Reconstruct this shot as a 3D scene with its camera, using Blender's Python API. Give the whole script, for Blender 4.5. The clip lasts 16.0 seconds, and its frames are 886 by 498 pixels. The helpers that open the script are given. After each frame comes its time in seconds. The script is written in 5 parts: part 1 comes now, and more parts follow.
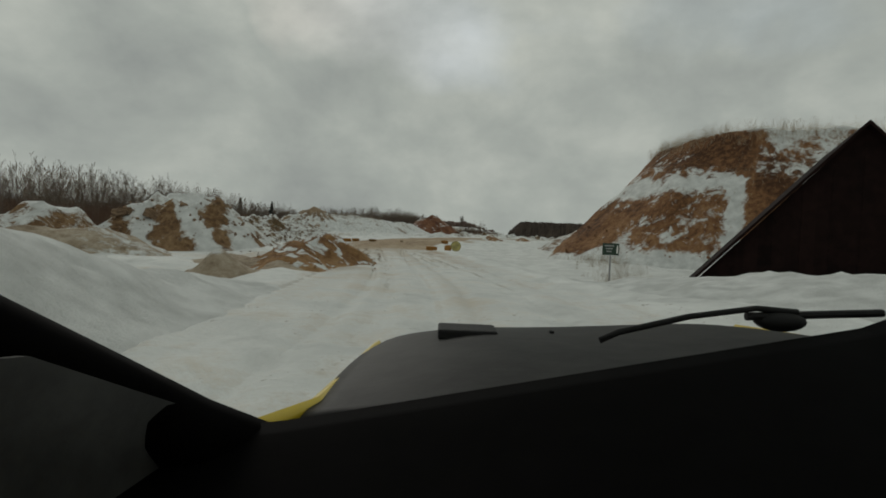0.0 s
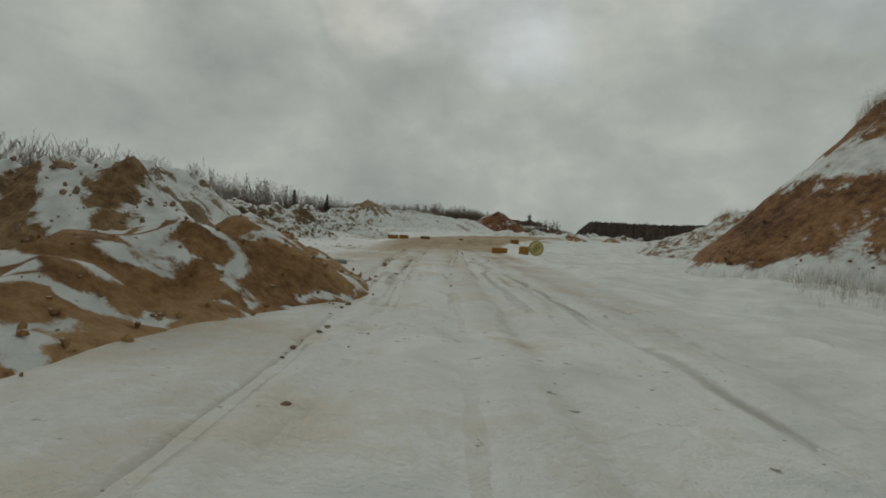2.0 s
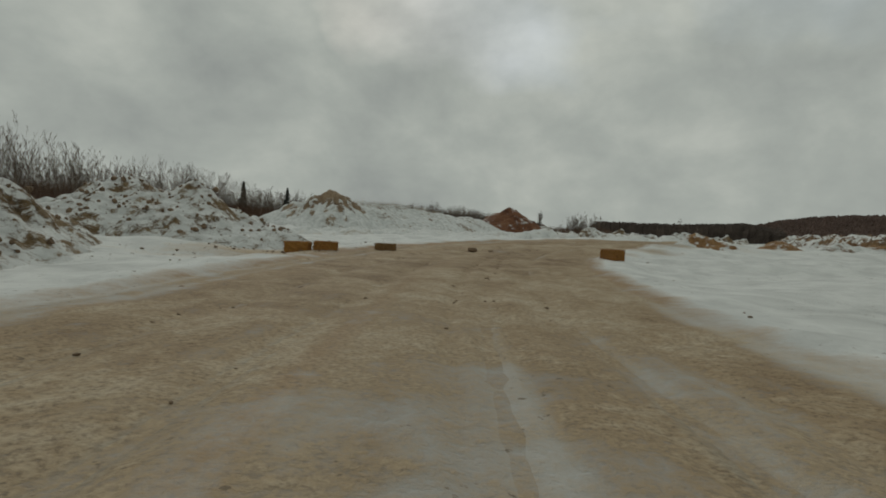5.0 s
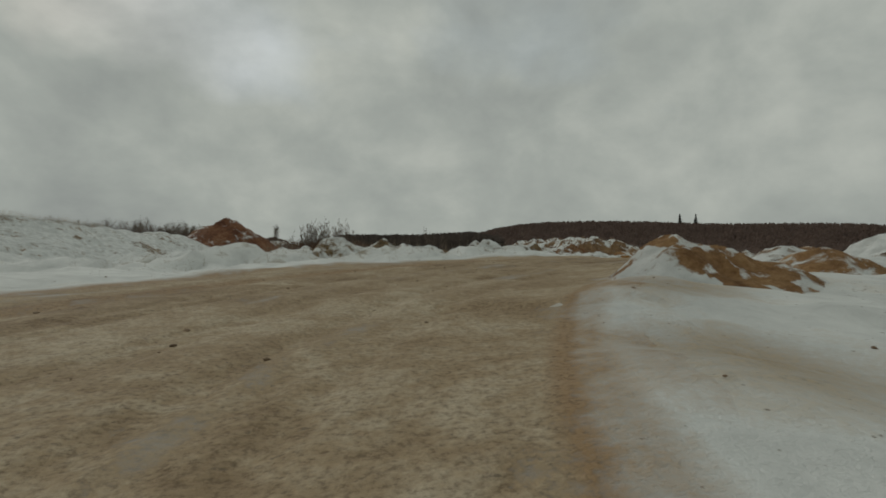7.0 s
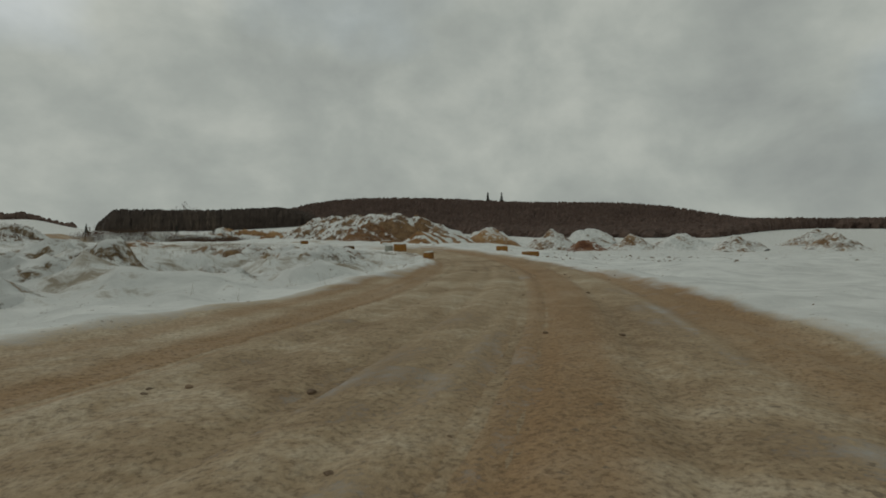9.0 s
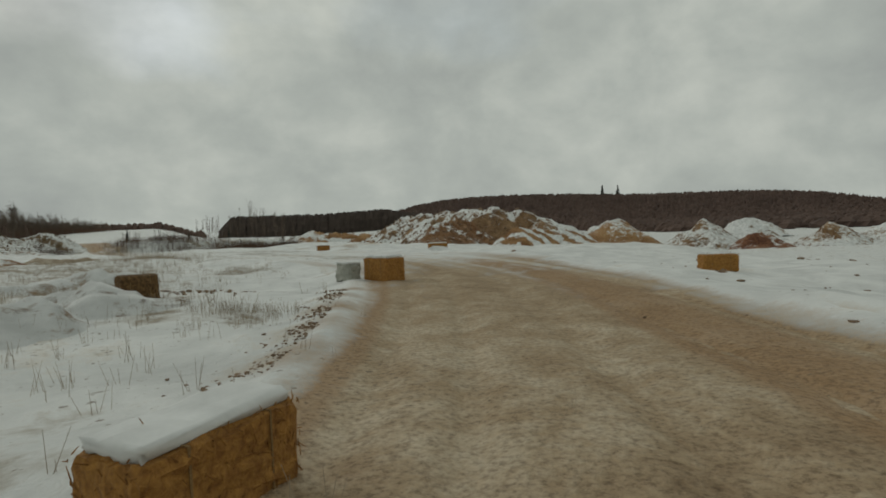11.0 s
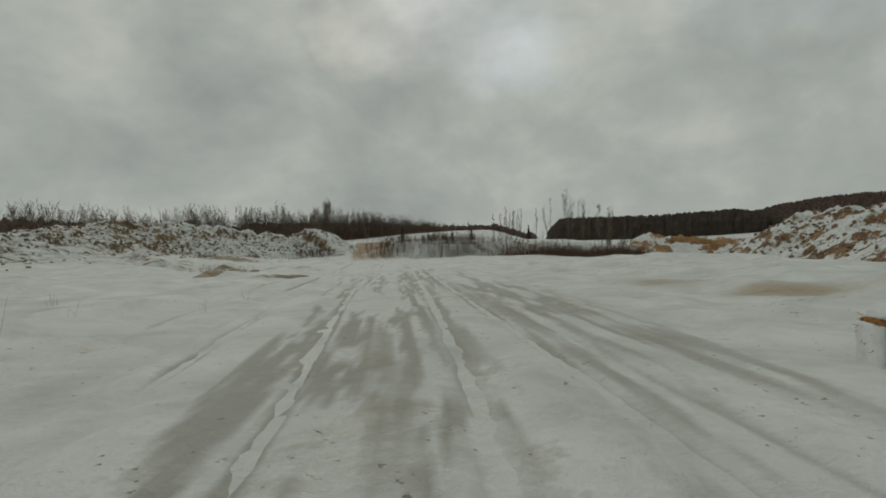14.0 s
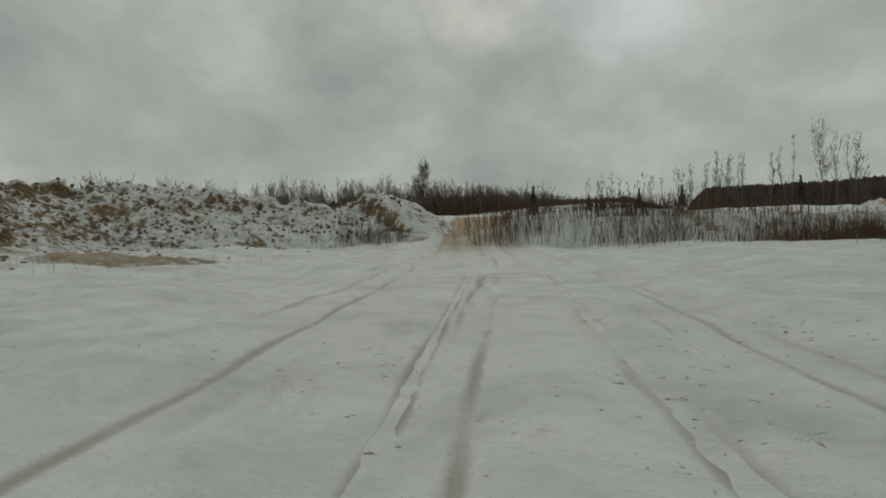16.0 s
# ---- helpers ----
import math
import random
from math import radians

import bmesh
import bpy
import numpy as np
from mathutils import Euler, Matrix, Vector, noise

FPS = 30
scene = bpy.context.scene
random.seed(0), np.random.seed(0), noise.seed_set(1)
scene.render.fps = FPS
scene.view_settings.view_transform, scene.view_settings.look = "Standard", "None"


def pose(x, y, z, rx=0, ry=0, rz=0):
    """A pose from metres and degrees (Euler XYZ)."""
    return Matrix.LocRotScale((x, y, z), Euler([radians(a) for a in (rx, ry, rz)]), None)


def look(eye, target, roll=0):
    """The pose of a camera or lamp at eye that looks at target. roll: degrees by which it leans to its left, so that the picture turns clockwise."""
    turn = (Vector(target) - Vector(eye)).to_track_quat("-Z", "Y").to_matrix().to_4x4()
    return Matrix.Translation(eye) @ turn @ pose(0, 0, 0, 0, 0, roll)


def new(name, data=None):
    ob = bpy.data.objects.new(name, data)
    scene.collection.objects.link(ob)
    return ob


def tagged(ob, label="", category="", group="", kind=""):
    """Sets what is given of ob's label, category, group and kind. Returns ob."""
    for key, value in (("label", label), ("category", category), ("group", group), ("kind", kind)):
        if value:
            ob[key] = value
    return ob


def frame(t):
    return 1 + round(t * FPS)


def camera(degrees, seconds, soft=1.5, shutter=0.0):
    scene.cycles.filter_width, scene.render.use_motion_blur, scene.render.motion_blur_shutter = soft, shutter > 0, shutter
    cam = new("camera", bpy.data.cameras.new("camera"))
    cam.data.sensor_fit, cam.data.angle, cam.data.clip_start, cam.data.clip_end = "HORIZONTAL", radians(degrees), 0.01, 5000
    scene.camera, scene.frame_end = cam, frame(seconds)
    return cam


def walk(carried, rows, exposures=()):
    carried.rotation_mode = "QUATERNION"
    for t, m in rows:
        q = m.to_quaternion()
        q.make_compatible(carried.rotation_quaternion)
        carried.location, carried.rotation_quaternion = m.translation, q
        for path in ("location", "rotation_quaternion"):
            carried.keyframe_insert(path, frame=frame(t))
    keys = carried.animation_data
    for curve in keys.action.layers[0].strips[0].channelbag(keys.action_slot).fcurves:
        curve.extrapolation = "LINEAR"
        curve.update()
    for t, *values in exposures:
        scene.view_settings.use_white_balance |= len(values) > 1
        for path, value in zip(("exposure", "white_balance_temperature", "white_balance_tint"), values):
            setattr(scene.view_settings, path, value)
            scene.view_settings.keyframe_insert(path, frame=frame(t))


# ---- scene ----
# ---- camera and its way ----
cam = camera(79.06, 16.0, soft=1.8, shutter=0.0)
# seconds, place, tilt, lean, turn
PATH = [
    (0, 0.000, 0.000, 1.442, 88.36, -2.46, 0.07),
    (0.5, 0.017, 2.769, 1.418, 87.63, -1.49, 0.64),
    (1, 0.084, 5.908, 1.386, 88.06, -1.41, 3.37),
    (1.5, -0.153, 9.673, 1.409, 88.33, -1.59, 5.90),
    (2, -0.531, 13.879, 1.217, 87.86, -3.44, 6.95),
    (2.5, -0.933, 18.810, 1.212, 88.87, -3.84, 7.28),
    (3, -1.452, 23.786, 1.317, 88.17, -1.75, 9.47),
    (3.2, -1.880, 25.983, 1.315, 88.25, -2.01, 10.17),
    (5.3, -4.296, 51.144, 0.922, 88.23, -2.96, 4.92),
    (5.5, -4.440, 53.561, 1.011, 89.37, -3.48, 2.01),
    (6, -4.219, 59.842, 1.144, 87.73, 1.00, -3.40),
    (6.2, -4.343, 61.949, 1.133, 89.73, 0.24, -6.17),
    (6.5, -3.842, 65.738, 1.083, 89.63, -0.18, -11.54),
    (6.8, -1.878, 70.317, 1.150, 89.85, -0.14, -16.26),
    (7, -0.259, 73.033, 1.260, 90.27, 0.26, -19.90),
    (7.2, 1.555, 75.734, 1.356, 89.87, 0.25, -23.27),
    (7.4, 3.849, 78.278, 1.469, 92.05, 1.27, -25.31),
    (7.5, 4.970, 79.589, 1.508, 93.04, 1.30, -26.31),
    (7.6, 6.137, 80.784, 1.553, 93.69, 2.85, -26.80),
    (7.8, 8.678, 82.426, 1.727, 93.54, 1.16, -30.00),
    (8, 10.351, 84.581, 1.913, 91.11, 0.49, -33.45),
    (8.2, 12.076, 86.207, 2.062, 88.59, -1.46, -37.12),
    (10.3, 34.260, 109.239, 1.472, 86.30, 3.56, -37.08),
    (10.5, 35.975, 111.369, 1.356, 85.69, 3.17, -34.92),
    (10.8, 38.178, 114.245, 1.319, 87.75, 2.61, -29.99),
    (11, 39.424, 116.312, 1.305, 87.83, 2.25, -27.19),
    (11.5, 42.389, 122.449, 1.252, 88.20, -1.45, -20.71),
    (11.6, 42.766, 123.718, 1.265, 87.30, -1.51, -19.51),
    (12, 43.715, 128.786, 1.406, 88.77, 0.04, -14.43),
    (12.2, 44.219, 131.382, 1.432, 89.15, 0.05, -11.60),
    (12.5, 44.997, 135.318, 1.439, 86.82, -0.28, -7.07),
    (12.8, 45.606, 139.254, 1.319, 86.45, 0.56, -2.10),
    (13, 46.058, 141.954, 1.176, 87.47, 1.37, 0.63),
    (13.5, 46.850, 149.125, 0.976, 88.32, 2.25, 4.19),
    (14, 47.378, 156.502, 1.039, 89.22, 1.19, 6.94),
    (14.5, 46.574, 164.075, 1.012, 88.77, 0.87, 13.47),
    (15, 44.132, 171.496, 1.000, 87.26, 0.10, 18.16),
    (15.5, 42.026, 179.546, 0.890, 86.60, 0.60, 19.21),
    (16, 40.126, 187.906, 0.851, 86.98, 1.88, 19.44),
]
walk(cam, [(t, pose(x, y, z, rx, ry, rz)) for t, x, y, z, rx, ry, rz in PATH],
     exposures=[(0.0, 0.0), (6.0, 0.0), (7.0, -0.06), (8.0, -0.15), (9.0, -0.05), (10.4, 0.14), (12.0, 0.12), (12.6, 0.02), (16.0, 0.0)])

# ---- sky and light: a closed winter overcast, brighter low behind thin cloud ----
world = bpy.data.worlds.new("overcast_sky")
scene.world = world
world.use_nodes = True
wn, wl = world.node_tree.nodes, world.node_tree.links
wn.clear()
w_out = wn.new("ShaderNodeOutputWorld")
w_bg = wn.new("ShaderNodeBackground")
w_sky = wn.new("ShaderNodeTexSky")
w_sky.sky_type, w_sky.sun_disc = "NISHITA", False
w_sky.sun_elevation, w_sky.sun_rotation = radians(24), radians(-25)
w_co = wn.new("ShaderNodeTexCoord")
w_map = wn.new("ShaderNodeMapping")
w_map.inputs["Scale"].default_value = (1.0, 1.0, 1.4)
w_n1 = wn.new("ShaderNodeTexNoise")
w_n1.inputs["Scale"].default_value, w_n1.inputs["Detail"].default_value = 4.6, 8.0
w_n1.inputs["Roughness"].default_value, w_n1.inputs["Distortion"].default_value = 0.55, 0.12
w_r1 = wn.new("ShaderNodeValToRGB")
w_r1.color_ramp.elements[0].position, w_r1.color_ramp.elements[0].color = 0.27, (0.228, 0.246, 0.233, 1)
w_r1.color_ramp.elements[1].position, w_r1.color_ramp.elements[1].color = 0.76, (0.405, 0.424, 0.383, 1)
w_mid = w_r1.color_ramp.elements.new(0.5)
w_mid.color = (0.296, 0.319, 0.293, 1)
w_n2 = wn.new("ShaderNodeTexNoise")
w_n2.inputs["Scale"].default_value, w_n2.inputs["Detail"].default_value = 1.7, 4.0
w_r2 = wn.new("ShaderNodeValToRGB")
w_r2.color_ramp.elements[0].position, w_r2.color_ramp.elements[0].color = 0.60, (0, 0, 0, 1)
w_r2.color_ramp.elements[1].position, w_r2.color_ramp.elements[1].color = 0.80, (0.22, 0.22, 0.22, 1)
w_skm = wn.new("ShaderNodeMixRGB")
w_skm.blend_type = "MULTIPLY"
w_skm.inputs["Fac"].default_value = 1.0
w_skm.inputs["Color2"].default_value = (0.12, 0.12, 0.12, 1)
w_mix = wn.new("ShaderNodeMixRGB")
wl.new(w_co.outputs["Generated"], w_map.inputs["Vector"])
wl.new(w_map.outputs["Vector"], w_n1.inputs["Vector"])
wl.new(w_map.outputs["Vector"], w_n2.inputs["Vector"])
wl.new(w_n1.outputs["Fac"], w_r1.inputs["Fac"])
wl.new(w_n2.outputs["Fac"], w_r2.inputs["Fac"])
w_thin = wn.new("ShaderNodeMath")
w_thin.operation = "MULTIPLY"
wl.new(w_n1.outputs["Fac"], w_thin.inputs[0])
w_thin.inputs[1].default_value = 1.9
w_gap = wn.new("ShaderNodeMath")
w_gap.operation = "MULTIPLY"
wl.new(w_thin.outputs[0], w_gap.inputs[0])
wl.new(w_r2.outputs["Color"], w_gap.inputs[1])
wl.new(w_gap.outputs[0], w_mix.inputs["Fac"])
wl.new(w_r1.outputs["Color"], w_mix.inputs["Color1"])
wl.new(w_sky.outputs["Color"], w_skm.inputs["Color1"])
wl.new(w_skm.outputs["Color"], w_mix.inputs["Color2"])
wl.new(w_mix.outputs["Color"], w_bg.inputs["Color"])
w_bg.inputs["Strength"].default_value = 1.19
wl.new(w_bg.outputs["Background"], w_out.inputs["Surface"])

sun = new("sun", bpy.data.lights.new("sun", "SUN"))
sun.data.energy, sun.data.angle, sun.data.color = 0.5, radians(25), (1.0, 0.96, 0.88)
sun.matrix_world = look((-20, 45, 24), (0, 0, 0))


# ---- materials ----
def material(name):
    m = bpy.data.materials.new(name)
    m.use_nodes = True
    nt = m.node_tree
    return m, nt.nodes, nt.links, nt.nodes["Principled BSDF"]


def noise_node(n, l, co, scale, detail=5.0, rough=0.55, distortion=0.0):
    t = n.new("ShaderNodeTexNoise")
    t.inputs["Scale"].default_value, t.inputs["Detail"].default_value = scale, detail
    t.inputs["Roughness"].default_value, t.inputs["Distortion"].default_value = rough, distortion
    l.new(co, t.inputs["Vector"])
    return t


def ramp_node(n, l, fac, stops):
    r = n.new("ShaderNodeValToRGB")
    while len(r.color_ramp.elements) < len(stops):
        r.color_ramp.elements.new(0.5)
    for e, (p, c) in zip(r.color_ramp.elements, stops):
        e.position, e.color = p, (*c, 1)
    l.new(fac, r.inputs["Fac"])
    return r


def maths(n, l, op, a, b, clamp=False):
    m = n.new("ShaderNodeMath")
    m.operation, m.use_clamp = op, clamp
    for i, v in enumerate((a, b)):
        if isinstance(v, (int, float)):
            m.inputs[i].default_value = v
        else:
            l.new(v, m.inputs[i])
    return m.outputs[0]


def mix(n, l, fac, a, b):
    m = n.new("ShaderNodeMixRGB")
    for key, v in (("Fac", fac), ("Color1", a), ("Color2", b)):
        if isinstance(v, (int, float)):
            m.inputs[key].default_value = v
        elif isinstance(v, tuple):
            m.inputs[key].default_value = (*v, 1)
        else:
            l.new(v, m.inputs[key])
    return m.outputs["Color"]


def bump(n, l, b, height, strength, distance):
    k = n.new("ShaderNodeBump")
    k.inputs["Strength"].default_value, k.inputs["Distance"].default_value = strength, distance
    l.new(height, k.inputs["Height"])
    l.new(k.outputs["Normal"], b.inputs["Normal"])


SNOW_A, SNOW_B = (0.76, 0.77, 0.755), (0.56, 0.57, 0.555)


def soil_material(name, dark, mid, light, snow=0.5, patch=0.5, snow_scale=0.9):
    """Dug soil with snow lying where it is flat enough and where the wind left it. snow: 0 bare to 1 white."""
    m, n, l, b = material(name)
    g = n.new("ShaderNodeNewGeometry")
    big = noise_node(n, l, g.outputs["Position"], 0.22, 6, 0.62, 0.6)
    fine = noise_node(n, l, g.outputs["Position"], 3.2, 8, 0.7)
    both = maths(n, l, "ADD", maths(n, l, "MULTIPLY", big.outputs["Fac"], 0.5), maths(n, l, "MULTIPLY", fine.outputs["Fac"], 0.5))
    grit = noise_node(n, l, g.outputs["Position"], 13.0, 5, 0.7)
    shade = maths(n, l, "ADD", both, maths(n, l, "MULTIPLY", maths(n, l, "SUBTRACT", grit.outputs["Fac"], 0.5), 0.22))
    earth = ramp_node(n, l, shade, [(0.40, dark), (0.5, mid), (0.60, light)])
    snowy = noise_node(n, l, g.outputs["Position"], 1.7, 3, 0.5)
    white = ramp_node(n, l, snowy.outputs["Fac"], [(0.35, SNOW_B), (0.65, SNOW_A)])
    s = n.new("ShaderNodeSeparateXYZ")
    l.new(g.outputs["Normal"], s.inputs[0])
    lie = noise_node(n, l, g.outputs["Position"], snow_scale, 10, 0.74, 0.4)
    field = noise_node(n, l, g.outputs["Position"], 0.16, 3, 0.5, 0.3)
    v = maths(n, l, "MULTIPLY", s.outputs["Z"], 1.25)
    v = maths(n, l, "ADD", v, maths(n, l, "MULTIPLY", maths(n, l, "SUBTRACT", lie.outputs["Fac"], 0.5), 2.2))
    v = maths(n, l, "ADD", v, maths(n, l, "MULTIPLY", maths(n, l, "SUBTRACT", field.outputs["Fac"], 0.5), 2.6 * patch))
    more = n.new("ShaderNodeAttribute")
    more.attribute_name = "lie"
    v = maths(n, l, "ADD", v, more.outputs["Fac"])
    v = maths(n, l, "ADD", v, snow * 2.0 - 2.0 + 0.12)
    cover = ramp_node(n, l, v, [(0.0, (0, 0, 0)), (0.22, (1, 1, 1))])
    l.new(mix(n, l, cover.outputs["Color"], earth.outputs["Color"], white.outputs["Color"]), b.inputs["Base Color"])
    b.inputs["Roughness"].default_value = 0.9
    b.inputs["Specular IOR Level"].default_value = 0.2
    bump(n, l, b, maths(n, l, "ADD", both, maths(n, l, "MULTIPLY", grit.outputs["Fac"], 0.16)), 1.0, 0.20)
    return m


def plain_material(name, a, b_, scale=6.0, rough=0.7, metallic=0.0, relief=0.3, depth=0.01, spec=0.4):
    m, n, l, b = material(name)
    g = n.new("ShaderNodeNewGeometry")
    t = noise_node(n, l, g.outputs["Position"], scale, 6, 0.65, 0.3)
    info = n.new("ShaderNodeObjectInfo")
    f = maths(n, l, "ADD", t.outputs["Fac"], maths(n, l, "MULTIPLY", maths(n, l, "SUBTRACT", info.outputs["Random"], 0.5), 0.18))
    r = ramp_node(n, l, f, [(0.3, a), (0.7, b_)])
    l.new(r.outputs["Color"], b.inputs["Base Color"])
    b.inputs["Roughness"].default_value, b.inputs["Metallic"].default_value = rough, metallic
    b.inputs["Specular IOR Level"].default_value = spec
    if relief:
        bump(n, l, b, t.outputs["Fac"], relief, depth)
    return m


def ground_material():
    m, n, l, b = material("snow_and_sand")
    g = n.new("ShaderNodeNewGeometry")
    sand_at = n.new("ShaderNodeAttribute")
    sand_at.attribute_name = "sand"
    rut_at = n.new("ShaderNodeAttribute")
    rut_at.attribute_name = "rut"
    weed_at = n.new("ShaderNodeAttribute")
    weed_at.attribute_name = "weed"
    tone_at = n.new("ShaderNodeAttribute")
    tone_at.attribute_name = "tone"
    grit = noise_node(n, l, g.outputs["Position"], 21.0, 4, 0.7)
    big = noise_node(n, l, g.outputs["Position"], 0.12, 5, 0.6, 0.4)
    mid = noise_node(n, l, g.outputs["Position"], 0.8, 7, 0.66, 0.5)
    fine = noise_node(n, l, g.outputs["Position"], 6.0, 6, 0.7)
    white = ramp_node(n, l, mid.outputs["Fac"], [(0.3, (0.55, 0.56, 0.545)), (0.62, (0.77, 0.78, 0.76))])
    grey = ramp_node(n, l, fine.outputs["Fac"], [(0.3, (0.22, 0.195, 0.155)), (0.7, (0.38, 0.355, 0.30))])
    earth_f = maths(n, l, "ADD", maths(n, l, "MULTIPLY", mid.outputs["Fac"], 0.45), maths(n, l, "MULTIPLY", fine.outputs["Fac"], 0.25))
    earth_f = maths(n, l, "ADD", earth_f, maths(n, l, "MULTIPLY", big.outputs["Fac"], 0.3))
    earth = ramp_node(n, l, earth_f, [(0.38, (0.20, 0.128, 0.068)), (0.5, (0.365, 0.272, 0.17)), (0.62, (0.51, 0.425, 0.31))])
    pebble = ramp_node(n, l, grit.outputs["Fac"], [(0.34, (0.45, 0.42, 0.40)), (0.5, (1, 1, 1)), (0.68, (1.25, 1.25, 1.25))])
    damp = mix(n, l, maths(n, l, "MULTIPLY", tone_at.outputs["Fac"], 0.75), earth.outputs["Color"], (0.30, 0.175, 0.082))
    grained = n.new("ShaderNodeMixRGB")
    grained.blend_type = "MULTIPLY"
    grained.inputs["Fac"].default_value = 0.75
    l.new(damp, grained.inputs["Color1"])
    l.new(pebble.outputs["Color"], grained.inputs["Color2"])
    k = maths(n, l, "ADD", sand_at.outputs["Fac"], maths(n, l, "MULTIPLY", maths(n, l, "SUBTRACT", mid.outputs["Fac"], 0.5), 1.1))
    k = maths(n, l, "ADD", k, maths(n, l, "MULTIPLY", maths(n, l, "SUBTRACT", big.outputs["Fac"], 0.5), 0.7))
    k = maths(n, l, "ADD", k, maths(n, l, "MULTIPLY", maths(n, l, "SUBTRACT", fine.outputs["Fac"], 0.5), 0.35))
    k = maths(n, l, "ADD", k, maths(n, l, "MULTIPLY", maths(n, l, "SUBTRACT", grit.outputs["Fac"], 0.5), 0.3))
    kr = ramp_node(n, l, k, [(0.32, (0, 0, 0)), (0.80, (1, 1, 1))])
    r = maths(n, l, "ADD", rut_at.outputs["Fac"], maths(n, l, "MULTIPLY", maths(n, l, "SUBTRACT", mid.outputs["Fac"], 0.5), 1.0))
    r = maths(n, l, "ADD", r, maths(n, l, "MULTIPLY", maths(n, l, "SUBTRACT", fine.outputs["Fac"], 0.5), 0.8))
    rr = ramp_node(n, l, r, [(0.30, (0, 0, 0)), (0.92, (1, 1, 1))])
    w = maths(n, l, "ADD", weed_at.outputs["Fac"], maths(n, l, "MULTIPLY", maths(n, l, "SUBTRACT", mid.outputs["Fac"], 0.5), 2.4))
    wr = ramp_node(n, l, w, [(0.45, (0, 0, 0)), (0.8, (1, 1, 1))])
    c = mix(n, l, wr.outputs["Color"], white.outputs["Color"], (0.30, 0.26, 0.20))
    c = mix(n, l, kr.outputs["Color"], c, grained.outputs["Color"])
    c = mix(n, l, maths(n, l, "MULTIPLY", rr.outputs["Color"], 0.72), c, grey.outputs["Color"])
    speck = noise_node(n, l, g.outputs["Position"], 9.0, 3, 0.6)
    sparse = noise_node(n, l, g.outputs["Position"], 0.35, 4, 0.6)
    sp = ramp_node(n, l, maths(n, l, "ADD", speck.outputs["Fac"], maths(n, l, "MULTIPLY", sparse.outputs["Fac"], 0.35)), [(0.86, (0, 0, 0)), (0.92, (1, 1, 1))])
    c = mix(n, l, maths(n, l, "MULTIPLY", sp.outputs["Color"], 0.8), c, (0.17, 0.13, 0.09))
    l.new(c, b.inputs["Base Color"])
    b.inputs["Roughness"].default_value = 0.85
    b.inputs["Specular IOR Level"].default_value = 0.25
    bump(n, l, b, maths(n, l, "ADD", mid.outputs["Fac"], maths(n, l, "ADD", maths(n, l, "MULTIPLY", fine.outputs["Fac"], 0.35), maths(n, l, "MULTIPLY", grit.outputs["Fac"], 0.10))), 0.9, 0.12)
    return m


M_GROUND = ground_material()
M_CLIFF = soil_material("ochre_clay_cliff", (0.075, 0.036, 0.018), (0.20, 0.098, 0.045), (0.32, 0.18, 0.088), snow=0.48, patch=0.75, snow_scale=1.3)
M_SAND = soil_material("damp_sand", (0.16, 0.08, 0.034), (0.29, 0.162, 0.072), (0.40, 0.252, 0.125), snow=0.37, patch=0.6, snow_scale=1.5)
M_DIRTY = soil_material("pale_dirty_sand", (0.22, 0.165, 0.11), (0.36, 0.29, 0.21), (0.47, 0.40, 0.31), snow=0.36, patch=0.5)
M_SPOIL = soil_material("snowy_spoil", (0.085, 0.048, 0.026), (0.20, 0.12, 0.062), (0.32, 0.21, 0.115), snow=0.50, patch=0.38, snow_scale=1.5)
M_CLODDY = soil_material("cloddy_spoil", (0.075, 0.048, 0.026), (0.17, 0.115, 0.062), (0.29, 0.21, 0.125), snow=0.515, patch=0.18, snow_scale=2.1)
M_SNOWY = soil_material("snow_covered_spoil", (0.13, 0.09, 0.06), (0.24, 0.17, 0.11), (0.36, 0.27, 0.18), snow=0.565, patch=0.5, snow_scale=1.3)
M_RED = soil_material("red_brown_spoil", (0.085, 0.034, 0.02), (0.19, 0.085, 0.045), (0.30, 0.17, 0.10), snow=0.38, patch=0.5)
M_RUST = soil_material("rusty_spoil", (0.075, 0.036, 0.018), (0.20, 0.105, 0.052), (0.32, 0.19, 0.10), snow=0.44, patch=0.25, snow_scale=1.6)
M_BANK = soil_material("snow_bank", (0.2, 0.15, 0.10), (0.32, 0.25, 0.18), (0.42, 0.35, 0.27), snow=1.25, patch=0.3)
M_STRAW = plain_material("straw", (0.14, 0.052, 0.010), (0.43, 0.215, 0.05), 22, 0.9, relief=0.8, depth=0.03)
M_TWINE = plain_material("twine", (0.16, 0.09, 0.03), (0.30, 0.19, 0.08), 60, 0.8)
M_CAP = plain_material("lying_snow", SNOW_B, SNOW_A, 3, 0.9, relief=0.4, depth=0.02)
M_TWIG = plain_material("bare_twigs", (0.085, 0.064, 0.048), (0.19, 0.146, 0.112), 0.4, 0.9, relief=0)
M_BRUSH = plain_material("brown_undergrowth", (0.078, 0.045, 0.030), (0.165, 0.098, 0.064), 0.3, 0.95, relief=0)
M_OLDSTRAW = plain_material("weathered_straw", (0.075, 0.042, 0.016), (0.27, 0.155, 0.06), 22, 0.95, relief=0.8, depth=0.03)
M_BARK = plain_material("bark", (0.045, 0.034, 0.026), (0.13, 0.10, 0.08), 5, 0.9, relief=0.4)
M_NEEDLE = plain_material("conifer_needles", (0.020, 0.021, 0.016), (0.045, 0.046, 0.034), 0.8, 0.85, relief=0)
